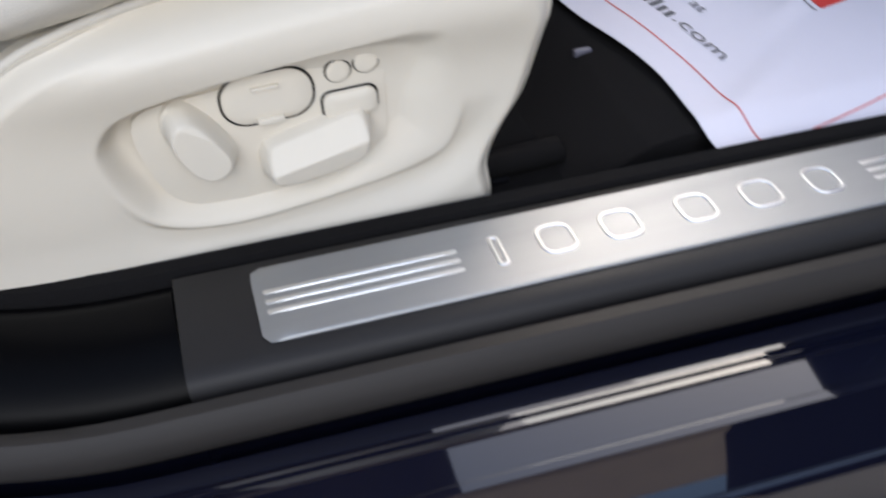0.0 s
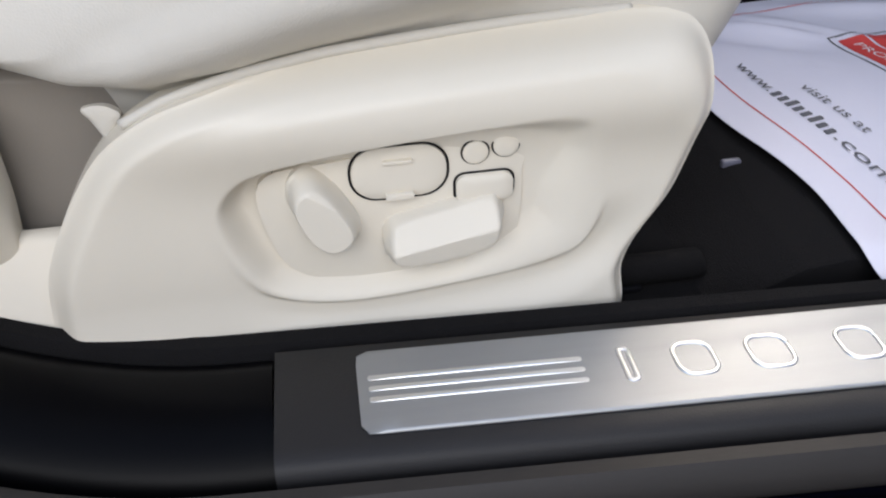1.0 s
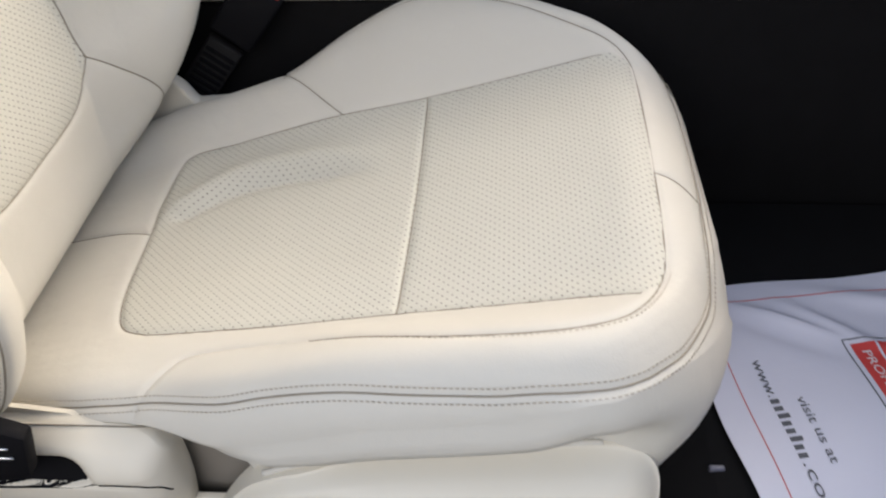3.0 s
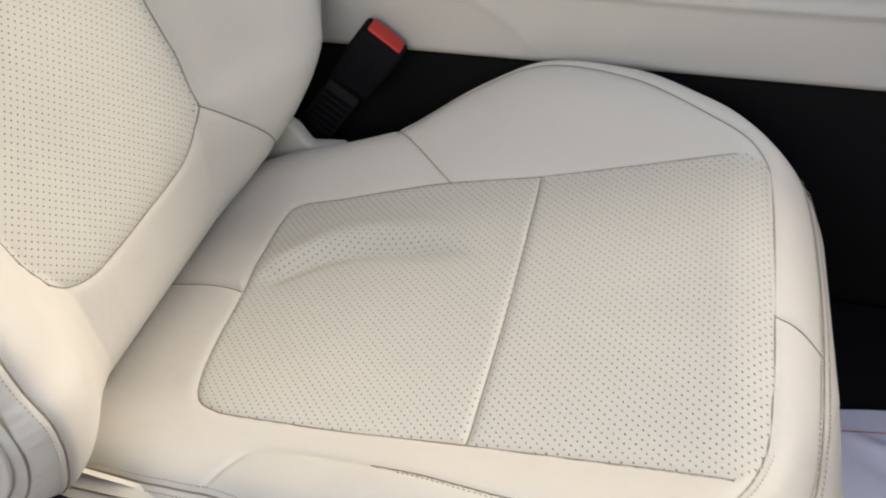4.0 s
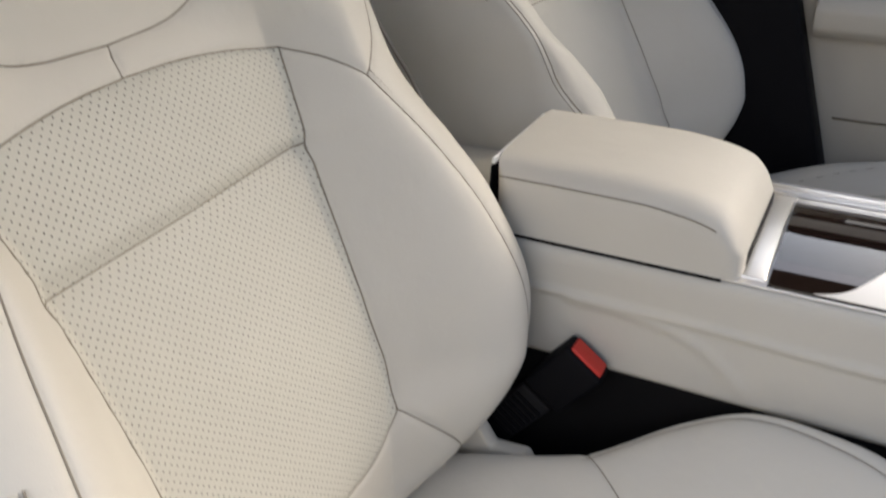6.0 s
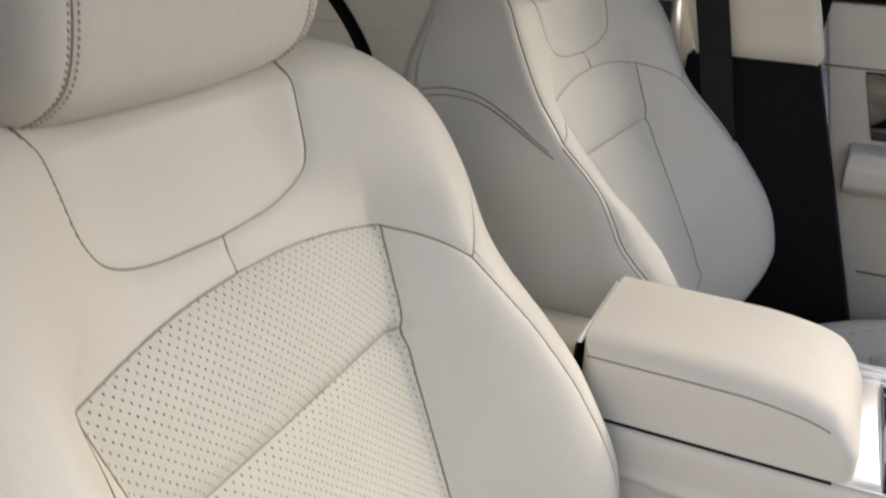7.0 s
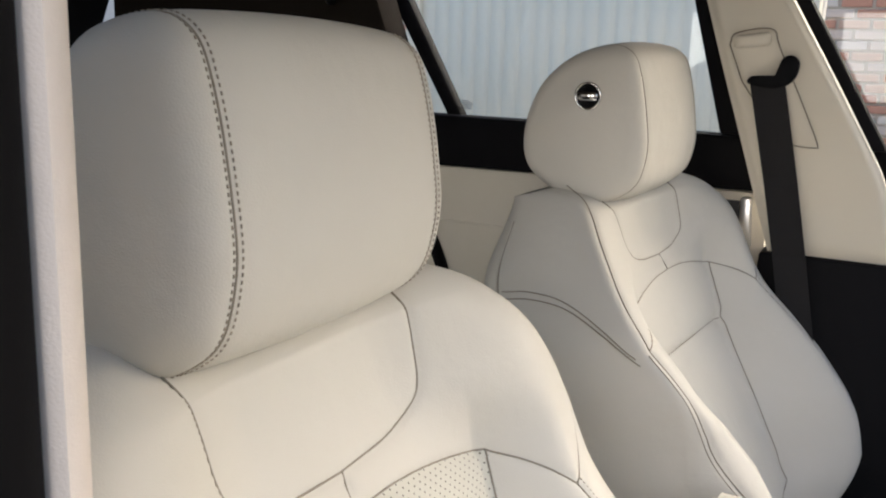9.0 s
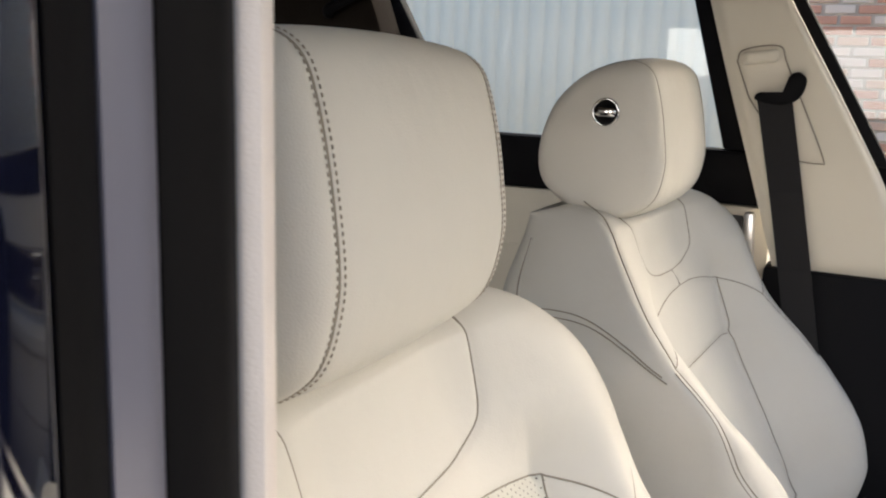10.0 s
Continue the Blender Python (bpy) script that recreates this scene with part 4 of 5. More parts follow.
slab("slide_switch", SLIDE, shield_put, slide_height, plastic, shield, "", rings=34, back=FLOOR - .004)
pg = spline([(-.030, .4235), (-.0362, .418), (-.0378, .404), (-.0352, .386), (-.028, .3745), (-.014, .3665)], 8)
tube(np.stack([pg[:, 0], np.full(len(pg), -.2285), pg[:, 1]], -1), .0009, trim_black, "panel_gap", shield, "dark joint", sides=5, up=(0, 1, 0))
part("hinge_cover", prism([(-.315, .480), (-.276, .529), (-.266, .520), (-.255, .502), (-.218, .505), (-.205, .480), (-.31, .455)], .203, .222, "y", .004), plastic, driver, "cream plastic hinge cover")
# folded leather hem and a stray tab where the cushion meets the shield
HEM = spline([(-.093, .4565), (-.063, .4685), (-.018, .4760), (.057, .4820), (.110, .4840), (.145, .4838)], 10)
tube(np.stack([HEM[:, 0], np.interp(HEM[:, 0], [-.093, -.06, .0, .145], [-.2260, -.2250, -.2165, -.2120]), HEM[:, 1] - .0012], -1), .0026, leather, "leather_hem", driver, "folded leather hem", sides=10, up=(0, 1, 0))
tab_o = even(spline([(-.1125, .4575), (-.1025, .4590), (-.0955, .4545), (-.0985, .4490), (-.1045, .4420), (-.1068, .4450), (-.1095, .4515)], 6, closed=True), 48)
slab("leather_tab", tab_o, lambda a, b, h: np.stack([a, -.212 - h, b], -1), lambda a, b, k: .0020 - .0015 * k ** 3 + .10 * (a + .108), leather, driver, "loose pale leather tab", rings=10, back=-.002)
for x0, x1, z0, z1 in ((.022, .036, .4255, .4275), (.022, .036, .4050, .4085)):
    part("switch_mark", bevel_box(x0, x1, -.2366, -.2330, z0, z1, .0006, 2), plastic, shield)


# ---- ground and surroundings ----
def plain(name, bm, material, label="", category="", kind="structure"):
    return tagged(part(name, bm, material), label, category, "", kind)


gb_ = bmesh.new()
bmesh.ops.create_grid(gb_, x_segments=8, y_segments=8, size=60)
plain("ground", gb_, tarmac, "grey concrete driveway under the car", "ground")

# garage across the drive: ribbed white door between brick piers
garage = thing("garage_door", "white ribbed steel garage door across the drive", "garage door", (-1.5, 3.62, 0))
ribs = [(-2.45, 3.70), (-2.45, 3.616)]
x = -2.45
while x < -.62:
    ribs += [(x + .003, 3.616), (x + .009, 3.610), (x + .064, 3.610), (x + .070, 3.616)]
    x += .080
ribs += [(-.60, 3.616), (-.60, 3.70)]
part("ribbed_panel", prism(ribs, .02, 2.15, "z"), white_metal, garage)
for xa, xb in ((-2.53, -2.45), (-.60, -.53)):
    part("door_frame", bevel_box(xa, xb, 3.58, 3.70, 0, 2.23, .006), white_metal, garage)
part("door_frame", bevel_box(-2.45, -.60, 3.58, 3.70, 2.15, 2.23, .006), white_metal, garage)

wall_back = plain("wall_garage", bevel_box(-9, -.53, 3.72, 3.9, 0, 2.45, 0), mortar, "mortar bed of a brick garage wall", "wall")

wall_far = plain("wall_yard", bevel_box(-1.2, 9, 6.62, 6.8, 0, 3.42, 0), mortar, "mortar bed of a worn brick yard wall", "wall")

# unseen wall added behind the camera: closes the drive, limits sky light and reflections
plain("wall_unseen", bevel_box(-9, 9, -9.2, -9.0, 0, 4.2, 0), added_wall, "plain brown wall added unseen along the drive", "wall")

# ---- car shell ----
MID = 0.37
plain("car_floor", bevel_box(-1.6, 1.3, -.25, .99, .27, .296, 0), carpet, "black carpeted car floor", "car floor")
plain("firewall", prism([(.98, .29), (.80, .60), (.66, .80), (.66, .955), (.72, 1.0), (1.25, 1.03), (1.3, .27)], -.28, 1.02, "y", .02), trim_black, "black dashboard and footwell front", "dashboard")
roof = plain("car_ceiling", prism([(-.22, 1.395), (-.10, 1.430), (MID, 1.46), (.84, 1.430), (.96, 1.395), (.98, 1.42), (.84, 1.475), (MID, 1.50), (-.10, 1.475), (-.24, 1.42)], -1.75, .22, "x"), headliner_cloth, "roof lining cloth, coloured brown to stand for its shade", "roof lining")
plain("rear_bulkhead", prism([(-1.62, .30), (-1.55, .30), (-1.45, .98), (-1.95, 1.02), (-1.95, .30)], -.20, .94, "y", .01), trim_black, "dark rear shelf and bulkhead", "rear shelf")

# opaque panel added, out of view, to keep light out at the back
plain("rear_light_block", prism([(-1.74, 1.46), (-1.70, 1.43), (-1.90, 1.02), (-1.97, 1.02)], -.24, .98, "y", .006), trim_black, "dark opaque panel added to block light from the rear", "rear screen")

# near door sill, with the raised rear end where it turns into the pillar
XS = np.concatenate([np.linspace(-.62, -.05, 34), np.linspace(-.04, 1.10, 30)])


def lift(x):
    return 1.15 * np.maximum(-.07 - x, 0) ** 2


def inset(x):
    return .55 * np.maximum(-.055 - x, 0) ** 1.6


def sill_strip(name, profile, material, xs, label="", parent=None, rise=1.0, keep=None):
    """A length of moulding with one cross-section (y, z) that lifts and draws in towards the rear pillar."""
    prof = np.asarray(profile, dtype=float)
    v = np.array([(x_, p[0] + inset(x_) - .055 * max(x_, -.06), p[1] + rise * lift(x_)) for x_ in xs for p in prof])
    n, m = len(xs), len(prof)
    f = wrap_grid(n, m)
    f = [tuple(q) for q in f] + [tuple(range(m)), tuple((n - 1) * m + j for j in range(m))]
    bm = bmesh.new()
    vs = [bm.verts.new(p) for p in v]
    for q in f:
        bm.faces.new([vs[k] for k in q])
    return part(name, bm, material, parent, label, angle=50)


sill = thing("door_sill", "black door sill with rubber seal and painted outer step", "door sill", (0.2, -.33, .25), kind="structure")
capx = np.linspace(-.042, 1.10, 24)
sill_strip("sill_cap", [(-.2600, .300), (-.2600, .334), (-.264, .338), (-.326, .338), (-.3330, .3370), (-.3375, .3335), (-.3395, .326), (-.339, .300)], scuffed, capx, "black grained plastic sill cap", sill)
sill_strip("sill_carpet", [(-.235, .296), (-.240, .328), (-.246, .336), (-.255, .336), (-.2595, .330), (-.2595, .298)], carpet, np.concatenate([np.linspace(-.30, -.05, 20), np.linspace(-.03, 1.1, 20)]), "black carpet edge", sill)
sill_strip("pillar_foot", [(-.260, .290), (-.2615, .330), (-.275, .3365), (-.300, .3330), (-.322, .322), (-.336, .309), (-.338, .288)], gloss_black, np.linspace(-.62, -.0435, 40), "glossy black pillar foot trim", sill)
sill_strip("door_seal", [(-.3405, .305), (-.3410, .326), (-.3460, .3350), (-.3540, .3365), (-.3605, .3310), (-.3620, .322), (-.3580, .3120), (-.350, .303)], dusty, np.concatenate([np.linspace(-.60, -.05, 34), np.linspace(-.03, 1.1, 24)]), "dark grey rubber door seal", sill)
sill_strip("painted_step", [(-0.3400, 0.2700), (-0.3500, 0.2990), (-0.3610, 0.3025), (-0.3625, 0.3058), (-0.3745, 0.3050), (-0.3755, 0.3066), (-0.3775, 0.3066), (-0.3786, 0.3042), (-0.3800, 0.3042), (-0.3810, 0.3058), (-0.3830, 0.3058), (-0.3842, 0.3036), (-0.4030, 0.3014), (-0.4045, 0.3034), (-0.4088, 0.3029), (-0.4112, 0.2990), (-0.4320, 0.2800), (-0.4335, 0.2816), (-0.4365, 0.2806), (-0.4385, 0.2765), (-0.4580, 0.2420), (-0.4620, 0.1800), (-0.4000, 0.1700)], paint, XS, "glossy dark painted sill step", sill)
sill_strip("sill_base", [(-.25, .20), (-.25, .285), (-.34, .285), (-.345, .25), (-.40, .17), (-.30, .16)], trim_black, XS, "", sill)

# brushed tread plate on the sill, with etched bars and a raised nameplate reduced to plain shapes
plate = thing("tread_plate", "brushed steel tread plate with etched bars on the sill", "tread plate", (.22, -.298, .338))
PL0, PL1 = -.002, .464
plate_y = lambda x_, y_: y_ - .050 * x_
o = even(rounded(PL0, PL1, -.3235, -.2700, .0055, 5), 160)
slab("steel_plate", o, lambda a, b, h: np.stack([a, plate_y(a, b), .3385 + h], -1), lambda a, b, k: .0016 - .0010 * ease(.985, 1, k), brushed, plate, rings=26, back=0)
for x0, x1 in ((.003, .108), (.354, .459)):
    for y0 in (-.2895, -.2965, -.3035):
        bar = rounded(x0, x1, y0 - .0016, y0 + .0016, .0014, 4)
        slab("etched_bar", bar, lambda a, b, h: np.stack([a, plate_y(a, b), .3398 + h], -1), lambda a, b, k: .0011 - .0008 * k ** 3, relief_steel, plate, "bright etched bar", rings=4, back=0)
for x0, x1 in ((.1270, .1315), (.1530, .1720), (.1900, .2105), (.2360, .2555), (.2755, .2960), (.3165, .3340)):
    oo = even(rounded(x0, x1, -.3065, -.2855, min(.0065, (x1 - x0) * .4), 5), 48)
    tube([(a, plate_y(a, b), .3400) for a, b in np.vstack([oo, oo[:1]])], .0014, relief_steel, "name_shape", plate, "plain raised outline", sides=8, flat=.7)

# recliner cover behind the near seat's shield
def cover_h(x_, z_):
    """Swell of the cover: rounded over its top, front end and underside."""
    end = np.sqrt(np.clip(1 - np.clip((x_ + .192) / .030, 0, 1) ** 2, 0, 1))
    top = np.sqrt(np.clip(1 - np.clip((z_ - .448) / .0340, 0, 1) ** 2, 0, 1)) ** 1.6
    foot = ease(.335, .430, z_)
    return .036 * end * top * foot - .0016 * np.exp(-((z_ - .4445) / .0025) ** 2) * ease(-.16, -.20, x_) - .022 * ease(.4425, .4465, z_) * ease(.472, .449, z_) * ease(-.212, -.245, x_)


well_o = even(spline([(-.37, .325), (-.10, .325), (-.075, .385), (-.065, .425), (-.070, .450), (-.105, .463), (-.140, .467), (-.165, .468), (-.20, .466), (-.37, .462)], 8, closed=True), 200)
slab("seat_side_panel", well_o, lambda a, b, h: np.stack([a, -.181 - h, b], -1), lambda a, b, k: .004 * ease(.40, .46, b) - .010 * ease(.88, 1.0, k), taupe, driver, "plastic side panel, shade of its recess put into a taupe colour", rings=60, back=-.006, center=(-.22, .42))
cover_o = even(spline([(-.37, .335), (-.21, .335), (-.175, .352), (-.163, .40), (-.162, .450), (-.168, .468), (-.182, .478), (-.22, .4808), (-.37, .4812)], 8, closed=True), 200)
cover = slab("recliner_cover", cover_o, lambda a, b, h: np.stack([a, -.199 - h, b], -1), lambda a, b, k: cover_h(a, b), plastic, driver, "cream plastic recliner cover with a hollow grip", rings=90, back=-.004, center=(-.25, .45))
# black sheet laid over the hollow grip to paint in its shade
slot_o = even(spline([(-.36, .466), (-.25, .460), (-.226, .452), (-.214, .4462), (-.224, .4430), (-.25, .4415), (-.36, .4405)], 8, closed=True), 60)
slab("grip_shade", slot_o, lambda a, b, h: np.stack([a, -.199 - cover_h(a, b) - h, b], -1), lambda a, b, k: .0010 - .0008 * k, trim_black, cover, "black sheet laid in the hollow grip for its shade", rings=8, back=-.004)
cl = spline([(-.214, .4450), (-.200, .4465), (-.186, .445), (-.174, .437), (-.168, .424)], 8)
tube(np.stack([cl[:, 0], -.1994 - cover_h(cl[:, 0], cl[:, 1]), cl[:, 1]], -1), .0007, trim_black, "cover_joint", cover, "dark joint", sides=5, up=(0, 1, 0))
tl = np.linspace(-.36, -.178, 40)
tube(np.stack([tl, -.1985 - cover_h(tl, np.full(40, .4790)), np.full(40, .4796)], -1), .0007, seam_dark, "cover_edge", cover, "fine joint along the top", sides=5, up=(0, 1, 0))
part("rail_cover", prism([(-.196, .386), (-.205, .3845), (-.222, .352), (-.2275, .340), (-.2275, .300), (-.196, .300)], -.196, -.10, "x", .003, 2), plastic, driver, "cream plastic cover on the seat runner")
anchor = thing("belt_anchor", "black plastic belt anchor beside the seat", "belt anchor", (-.255, -.245, .50))
part("anchor_body", prism([(-.300, .462), (-.246, .476), (-.236, .518), (-.262, .530), (-.305, .52)], -.250, -.236, "y", .003), trim_black, anchor)
for z in (.516, .526):
    part("marking", bevel_box(-.268, -.250, -.2514, -.2498, z - .018, z - .016, 0), satin, anchor, "pale unreadable marking")

# bar under the front of the seat
slide_bar = thing("seat_slide_bar", "short black bar end under the front of the seat", "seat bar", (.19, -.15, .30))
tube([(.06, -.195, .306), (.12, -.195, .306), (.205, -.193, .304), (.212, -.192, .303), (.214, -.1915, .303)], .010, carpet, "bar", slide_bar, sides=14)
for xx in (.075, .165):
    part("bar_foot", bevel_box(xx - .010, xx + .010, -.205, -.185, .294, .300, .002), trim_black, slide_bar)
bolt = thing("floor_bolt", "small bright bolt head on the carpet", "bolt", (.265, -.116, .324))
part("bolt_head", bevel_box(.258, .272, -.119, -.113, .318, .3258, .002), body_grey, bolt)

# raised carpet of the footwell, with a rolled rear edge
plain("footwell_carpet", prism([(.190, .290), (.214, .2975), (.240, .312), (.262, .3225), (.285, .3255), (.80, .3245), (.93, .36), (.95, .29)], -.232, .268, "y", .003), carpet, "black carpet of the footwell", "carpet")

# paper floor mat, lying a little askew: a runs across the print, b back along its lines
mat_o = thing("paper_mat", "creased white paper floor mat with red border lying on carpet", "floor mat", (.45, -.05, .325))
ASKEW = radians(9.5)


def mat_xy(a, b):
    bend = -.012 * ease(-.16, -.26, b) * ease(.10, -.03, a)
    return .300 + (a + bend) * math.cos(ASKEW) - b * math.sin(ASKEW), (a + bend) * math.sin(ASKEW) + b * math.cos(ASKEW)


def mat_z(a, b):
    ridge = lambda p, q, turn, wide, run: np.exp(-(((a - p) * math.sin(turn) - (b - q) * math.cos(turn)) / wide) ** 2) * np.exp(-(((a - p) * math.cos(turn) + (b - q) * math.sin(turn)) / run) ** 2)
    px, py = mat_xy(a, b)
    z = .3335 + .0020 * np.sin(a * 23 + b * 9) + .0014 * np.sin(b * 41 - a * 17)
    z = z + .0060 * ridge(.070, .045, -.55, .007, .055) + .0050 * ridge(.120, .030, -.75, .008, .050) - .0030 * ridge(.055, .030, -.60, .010, .05)
    z = z + .0045 * ridge(.13, -.14, .35, .010, .060) + .0060 * ridge(.19, .06, -.30, .012, .07) + .0040 * ridge(.20, -.20, 1.2, .010, .06) + .0035 * ridge(.02, -.215, .5, .012, .05)
    return z - .008 * ease(-.205, -.238, py + .055 * px)


def sheet(xa, xb, ya, yb, nx, ny, lift_, material, name, label="", round_=False):
    ga, gb2 = np.meshgrid(np.linspace(xa, xb, nx), np.linspace(ya, yb, ny), indexing="ij")
    if round_:
        ga = ga + .0016 * np.sin(gb2 * 37 + 1) * ease(.05, -.03, ga)
        gb2 = gb2 + .0018 * np.sin(ga * 31) * ease(.08, .10, gb2)
    z = mat_z(ga, gb2) + lift_
    gx, gy = mat_xy(ga, gb2)
    v = np.concatenate([np.stack([gx, gy, z], -1).reshape(-1, 3), np.stack([gx, gy, z - .0006], -1).reshape(-1, 3)])
    f = wrap_grid(nx, ny, False)
    n = nx * ny
    faces = [tuple(q[::-1]) for q in f] + [tuple(q + n) for q in f]
    return mesh_object(name, v, faces, material, mat_o, label)


sheet(-.033, .46, -.300, .104, 150, 130, 0, paper, "paper_sheet", round_=True)
sheet(-.0062, -.0055, -.262, .0780, 3, 110, .0007, ink_red, "red_border", "thin red printed line")
sheet(-.0062, .45, .0777, .0784, 130, 3, .0007, ink_red, "red_border", "thin red printed line")
sheet(-.0062, .45, -.2623, -.2616, 130, 3, .0007, ink_red, "red_border", "thin red printed line")
sheet(.1140, .1153, -.165, .0134, 3, 60, .0006, ink, "logo_outline", "dark outline of a printed panel")
sheet(.1140, .30, .0121, .0134, 60, 3, .0006, ink, "logo_outline", "dark outline of a printed panel")
sheet(.1205, .1445, -.165, .0070, 12, 50, .0007, ink_red, "logo_band", "red printed band")
sheet(.1475, .30, -.165, .0070, 50, 50, .0007, ink_red, "logo_field", "red printed field")


def lettering(text, size, a, b, length, material, label):
    """Printed words along the mat's lines, drawn out to their length and laid on the paper."""
    cu = bpy.data.curves.new("lettering", "FONT")
    cu.body, cu.size, cu.resolution_u = text, size, 3
    ob = bpy.data.objects.new("lettering", cu)
    scene.collection.objects.link(ob)
    bpy.context.view_layer.update()
    me = bpy.data.meshes.new_from_object(ob.evaluated_get(bpy.context.evaluated_depsgraph_get()))
    bpy.data.objects.remove(ob)
    co = np.array([v.co[:] for v in me.vertices])
    u = (co[:, 0] - co[:, 0].min()) * length / np.ptp(co[:, 0])
    la, lb = a + co[:, 1], b - u
    gx, gy = mat_xy(la, lb)
    me.vertices.foreach_set("co", np.stack([gx, gy, mat_z(la, lb) + .0012], -1).astype(np.float32).ravel())
    me.materials.append(material)
    return attach(new("lettering", me), mat_o, label)


lettering("visit us at", .0125, .0405, -.050, .0740, ink, "grey words visit us at")
lettering("www.", .0150, .0165, -.001, .0450, ink, "grey letters www")
lettering(".com", .0150, .0165, -.1205, .0560, ink, "grey letters com")
# the name between them as plain blocks
for i in range(8):
    sheet(.0165, .0165 + (.0080, .0080, .0105, .0080, .0080, .0110, .0080, .0080)[i], -.0485 - i * .0088 - .0048, -.0485 - i * .0088, 4, 5, .0008, ink, "printed_block", "grey printed block")
lettering("PROFESSIONAL", .0125, .1275, -.0030, .1200, ink_white, "white word professional")

# ---- centre console ----
console = thing("centre_console", "cream leather centre console with dark gloss top panel", "centre console", (.1, MID, .30), kind="")
CREASE_TOP = curve([-.30, -.20, -.11, -.04, .05, .20, .90], [.6655, .6665, .6660, .6640, .6610, .6600, .6600])
FOLD = np.array([(-.200, .6610), (-.143, .6600), (-.101, .6530), (-.069, .6380), (-.044, .6170), (-.030, .5950)])
side_z = np.concatenate([[.30, .578, .584], np.linspace(.590, .700, 60), [.706, .711, .7138]])
side_in = np.interp(side_z, [.30, .578, .584, .590, .66, .70, .706, .711, .7138], [.290, .290, .2785, .2752, .2725, .2700, .2704, .2715, .2735])
bmc = bmesh.new()
cols = []
for x_ in np.linspace(-.62, .90, 260):
    # a stitched-over ridge along the side and a soft fold running down from it
    ridge_ = .0036 * np.exp(-((side_z - CREASE_TOP(x_)) / .0052) ** 2) * ease(.585, .60, side_z)
    fold = .0028 * np.exp(-(line_distance(np.full(len(side_z), x_), side_z, FOLD) / .0065) ** 2) * ease(.586, .61, side_z)
    y_ = side_in - ridge_ - fold
    ring_ = [(p, q) for p, q in zip(y_, side_z)] + [(.2765, .7150), (.4635, .7150)] + [(2 * MID - p, q) for p, q in zip(y_[::-1], side_z[::-1])]
    cols.append([bmc.verts.new((x_, p, q)) for p, q in ring_])
for a, b in zip(cols[:-1], cols[1:]):
    for j in range(len(a)):
        k = (j + 1) % len(a)
        bmc.faces.new((a[j], a[k], b[k], b[j]))
bmc.faces.new(cols[0]); bmc.faces.new(cols[-1][::-1])
part("console_body", bmc, leather, console, angle=60)
part("console_skirt", bevel_box(-.62, .90, .283, .457, .297, .578, .003), carpet, console, "black carpeted lower side")
part("trim_tray", bevel_box(-.064, -.030, .284, .458, .7180, .7215, .0015), satin, console, "satin aluminium tray edge")
part("trim_frame", bevel_box(-.075, .90, .2765, .482, .7150, .7185, .0012), satin, console, "satin aluminium frame")
part("side_rail", bevel_box(-.066, .90, .4712, .4800, .7150, .7228, .0014), satin, console, "satin aluminium rail")
part("side_rail", bevel_box(-.066, .90, .4806, .4880, .7080, .7262, .0014), satin, console, "satin aluminium rail")
part("gloss_panel", bevel_box(-.028, .89, .2775, .4700, .7180, .7190, .0003), piano, console, "dark gloss veneer panel")
for y0, y1 in ((.2780, .3692), (.3706, .4695)):
    slab("veneer_lid", even(rounded(-.0275, .60, y0, y1, .003, 4), 200), lambda a, b, h: np.stack([a, b, .7190 + h], -1), lambda a, b, k: .0105 - .0105 * ((b - .370) / .1000) ** 2, piano, console, "dark gloss veneer lid", rings=24, back=0, wall=2)
sel_o = even(np.vstack([spline([(.010, .2785), (.024, .283), (.040, .295), (.062, .330), (.082, .3675)], 8), [(.60, .3675), (.60, .2785)]]), 240)
slab("selector_plate", sel_o, lambda a, b, h: np.stack([a, b, .7196 + h], -1), lambda a, b, k: .0105 - .0105 * ((b - .370) / .1000) ** 2, plate_metal, console, "pale aluminium plate round the gear selector", rings=24, back=0, wall=2)
part("lid_handle", bevel_box(.066, .110, .452, .462, .7190, .7255, .0015), satin, console, "small aluminium catch")
disc = np.array([(math.cos(a), math.sin(a)) for a in np.linspace(0, 2 * np.pi, 64, endpoint=False)])
sel_c = np.array([.128, .305])
selector = slab("gear_selector", disc * .034 + sel_c, lambda a, b, h: np.stack([a, b, .7250 + h], -1), lambda a, b, k: .0055 - .003 * ease(.86, 1, k), plate_metal, console, "round aluminium rotary gear selector", rings=20, back=0)
tube([(*(sel_c + .0352 * d), .7252) for d in np.vstack([disc, disc[:1]])], .0012, trim_black, "selector_ring", selector, sides=6)

arm = thing("armrest", "cream leather centre armrest lid with a bright rear strip", "armrest", (-.16, MID, .715))
ARM_TOP = curve([-.297, -.25, -.15, -.104, -.076, -.061, -.050], [.792, .792, .791, .786, .778, .764, .742])
arm_o = even(rounded(-.287, -.050, .273, .459, .016, 6), 220)


def arm_h(a, b, k):
    side = .022 * (1 - np.sqrt(np.maximum(1 - np.clip(1 - (b - .273) / .026, 0, 1) ** 2, 0)))
    side = side + .026 * (1 - np.sqrt(np.maximum(1 - np.clip(1 - (.459 - b) / .055, 0, 1) ** 2, 0)))
    return ARM_TOP(a) - side - .7165 + .003 * np.sin(np.clip((b - .273) / .186, 0, 1) * np.pi)


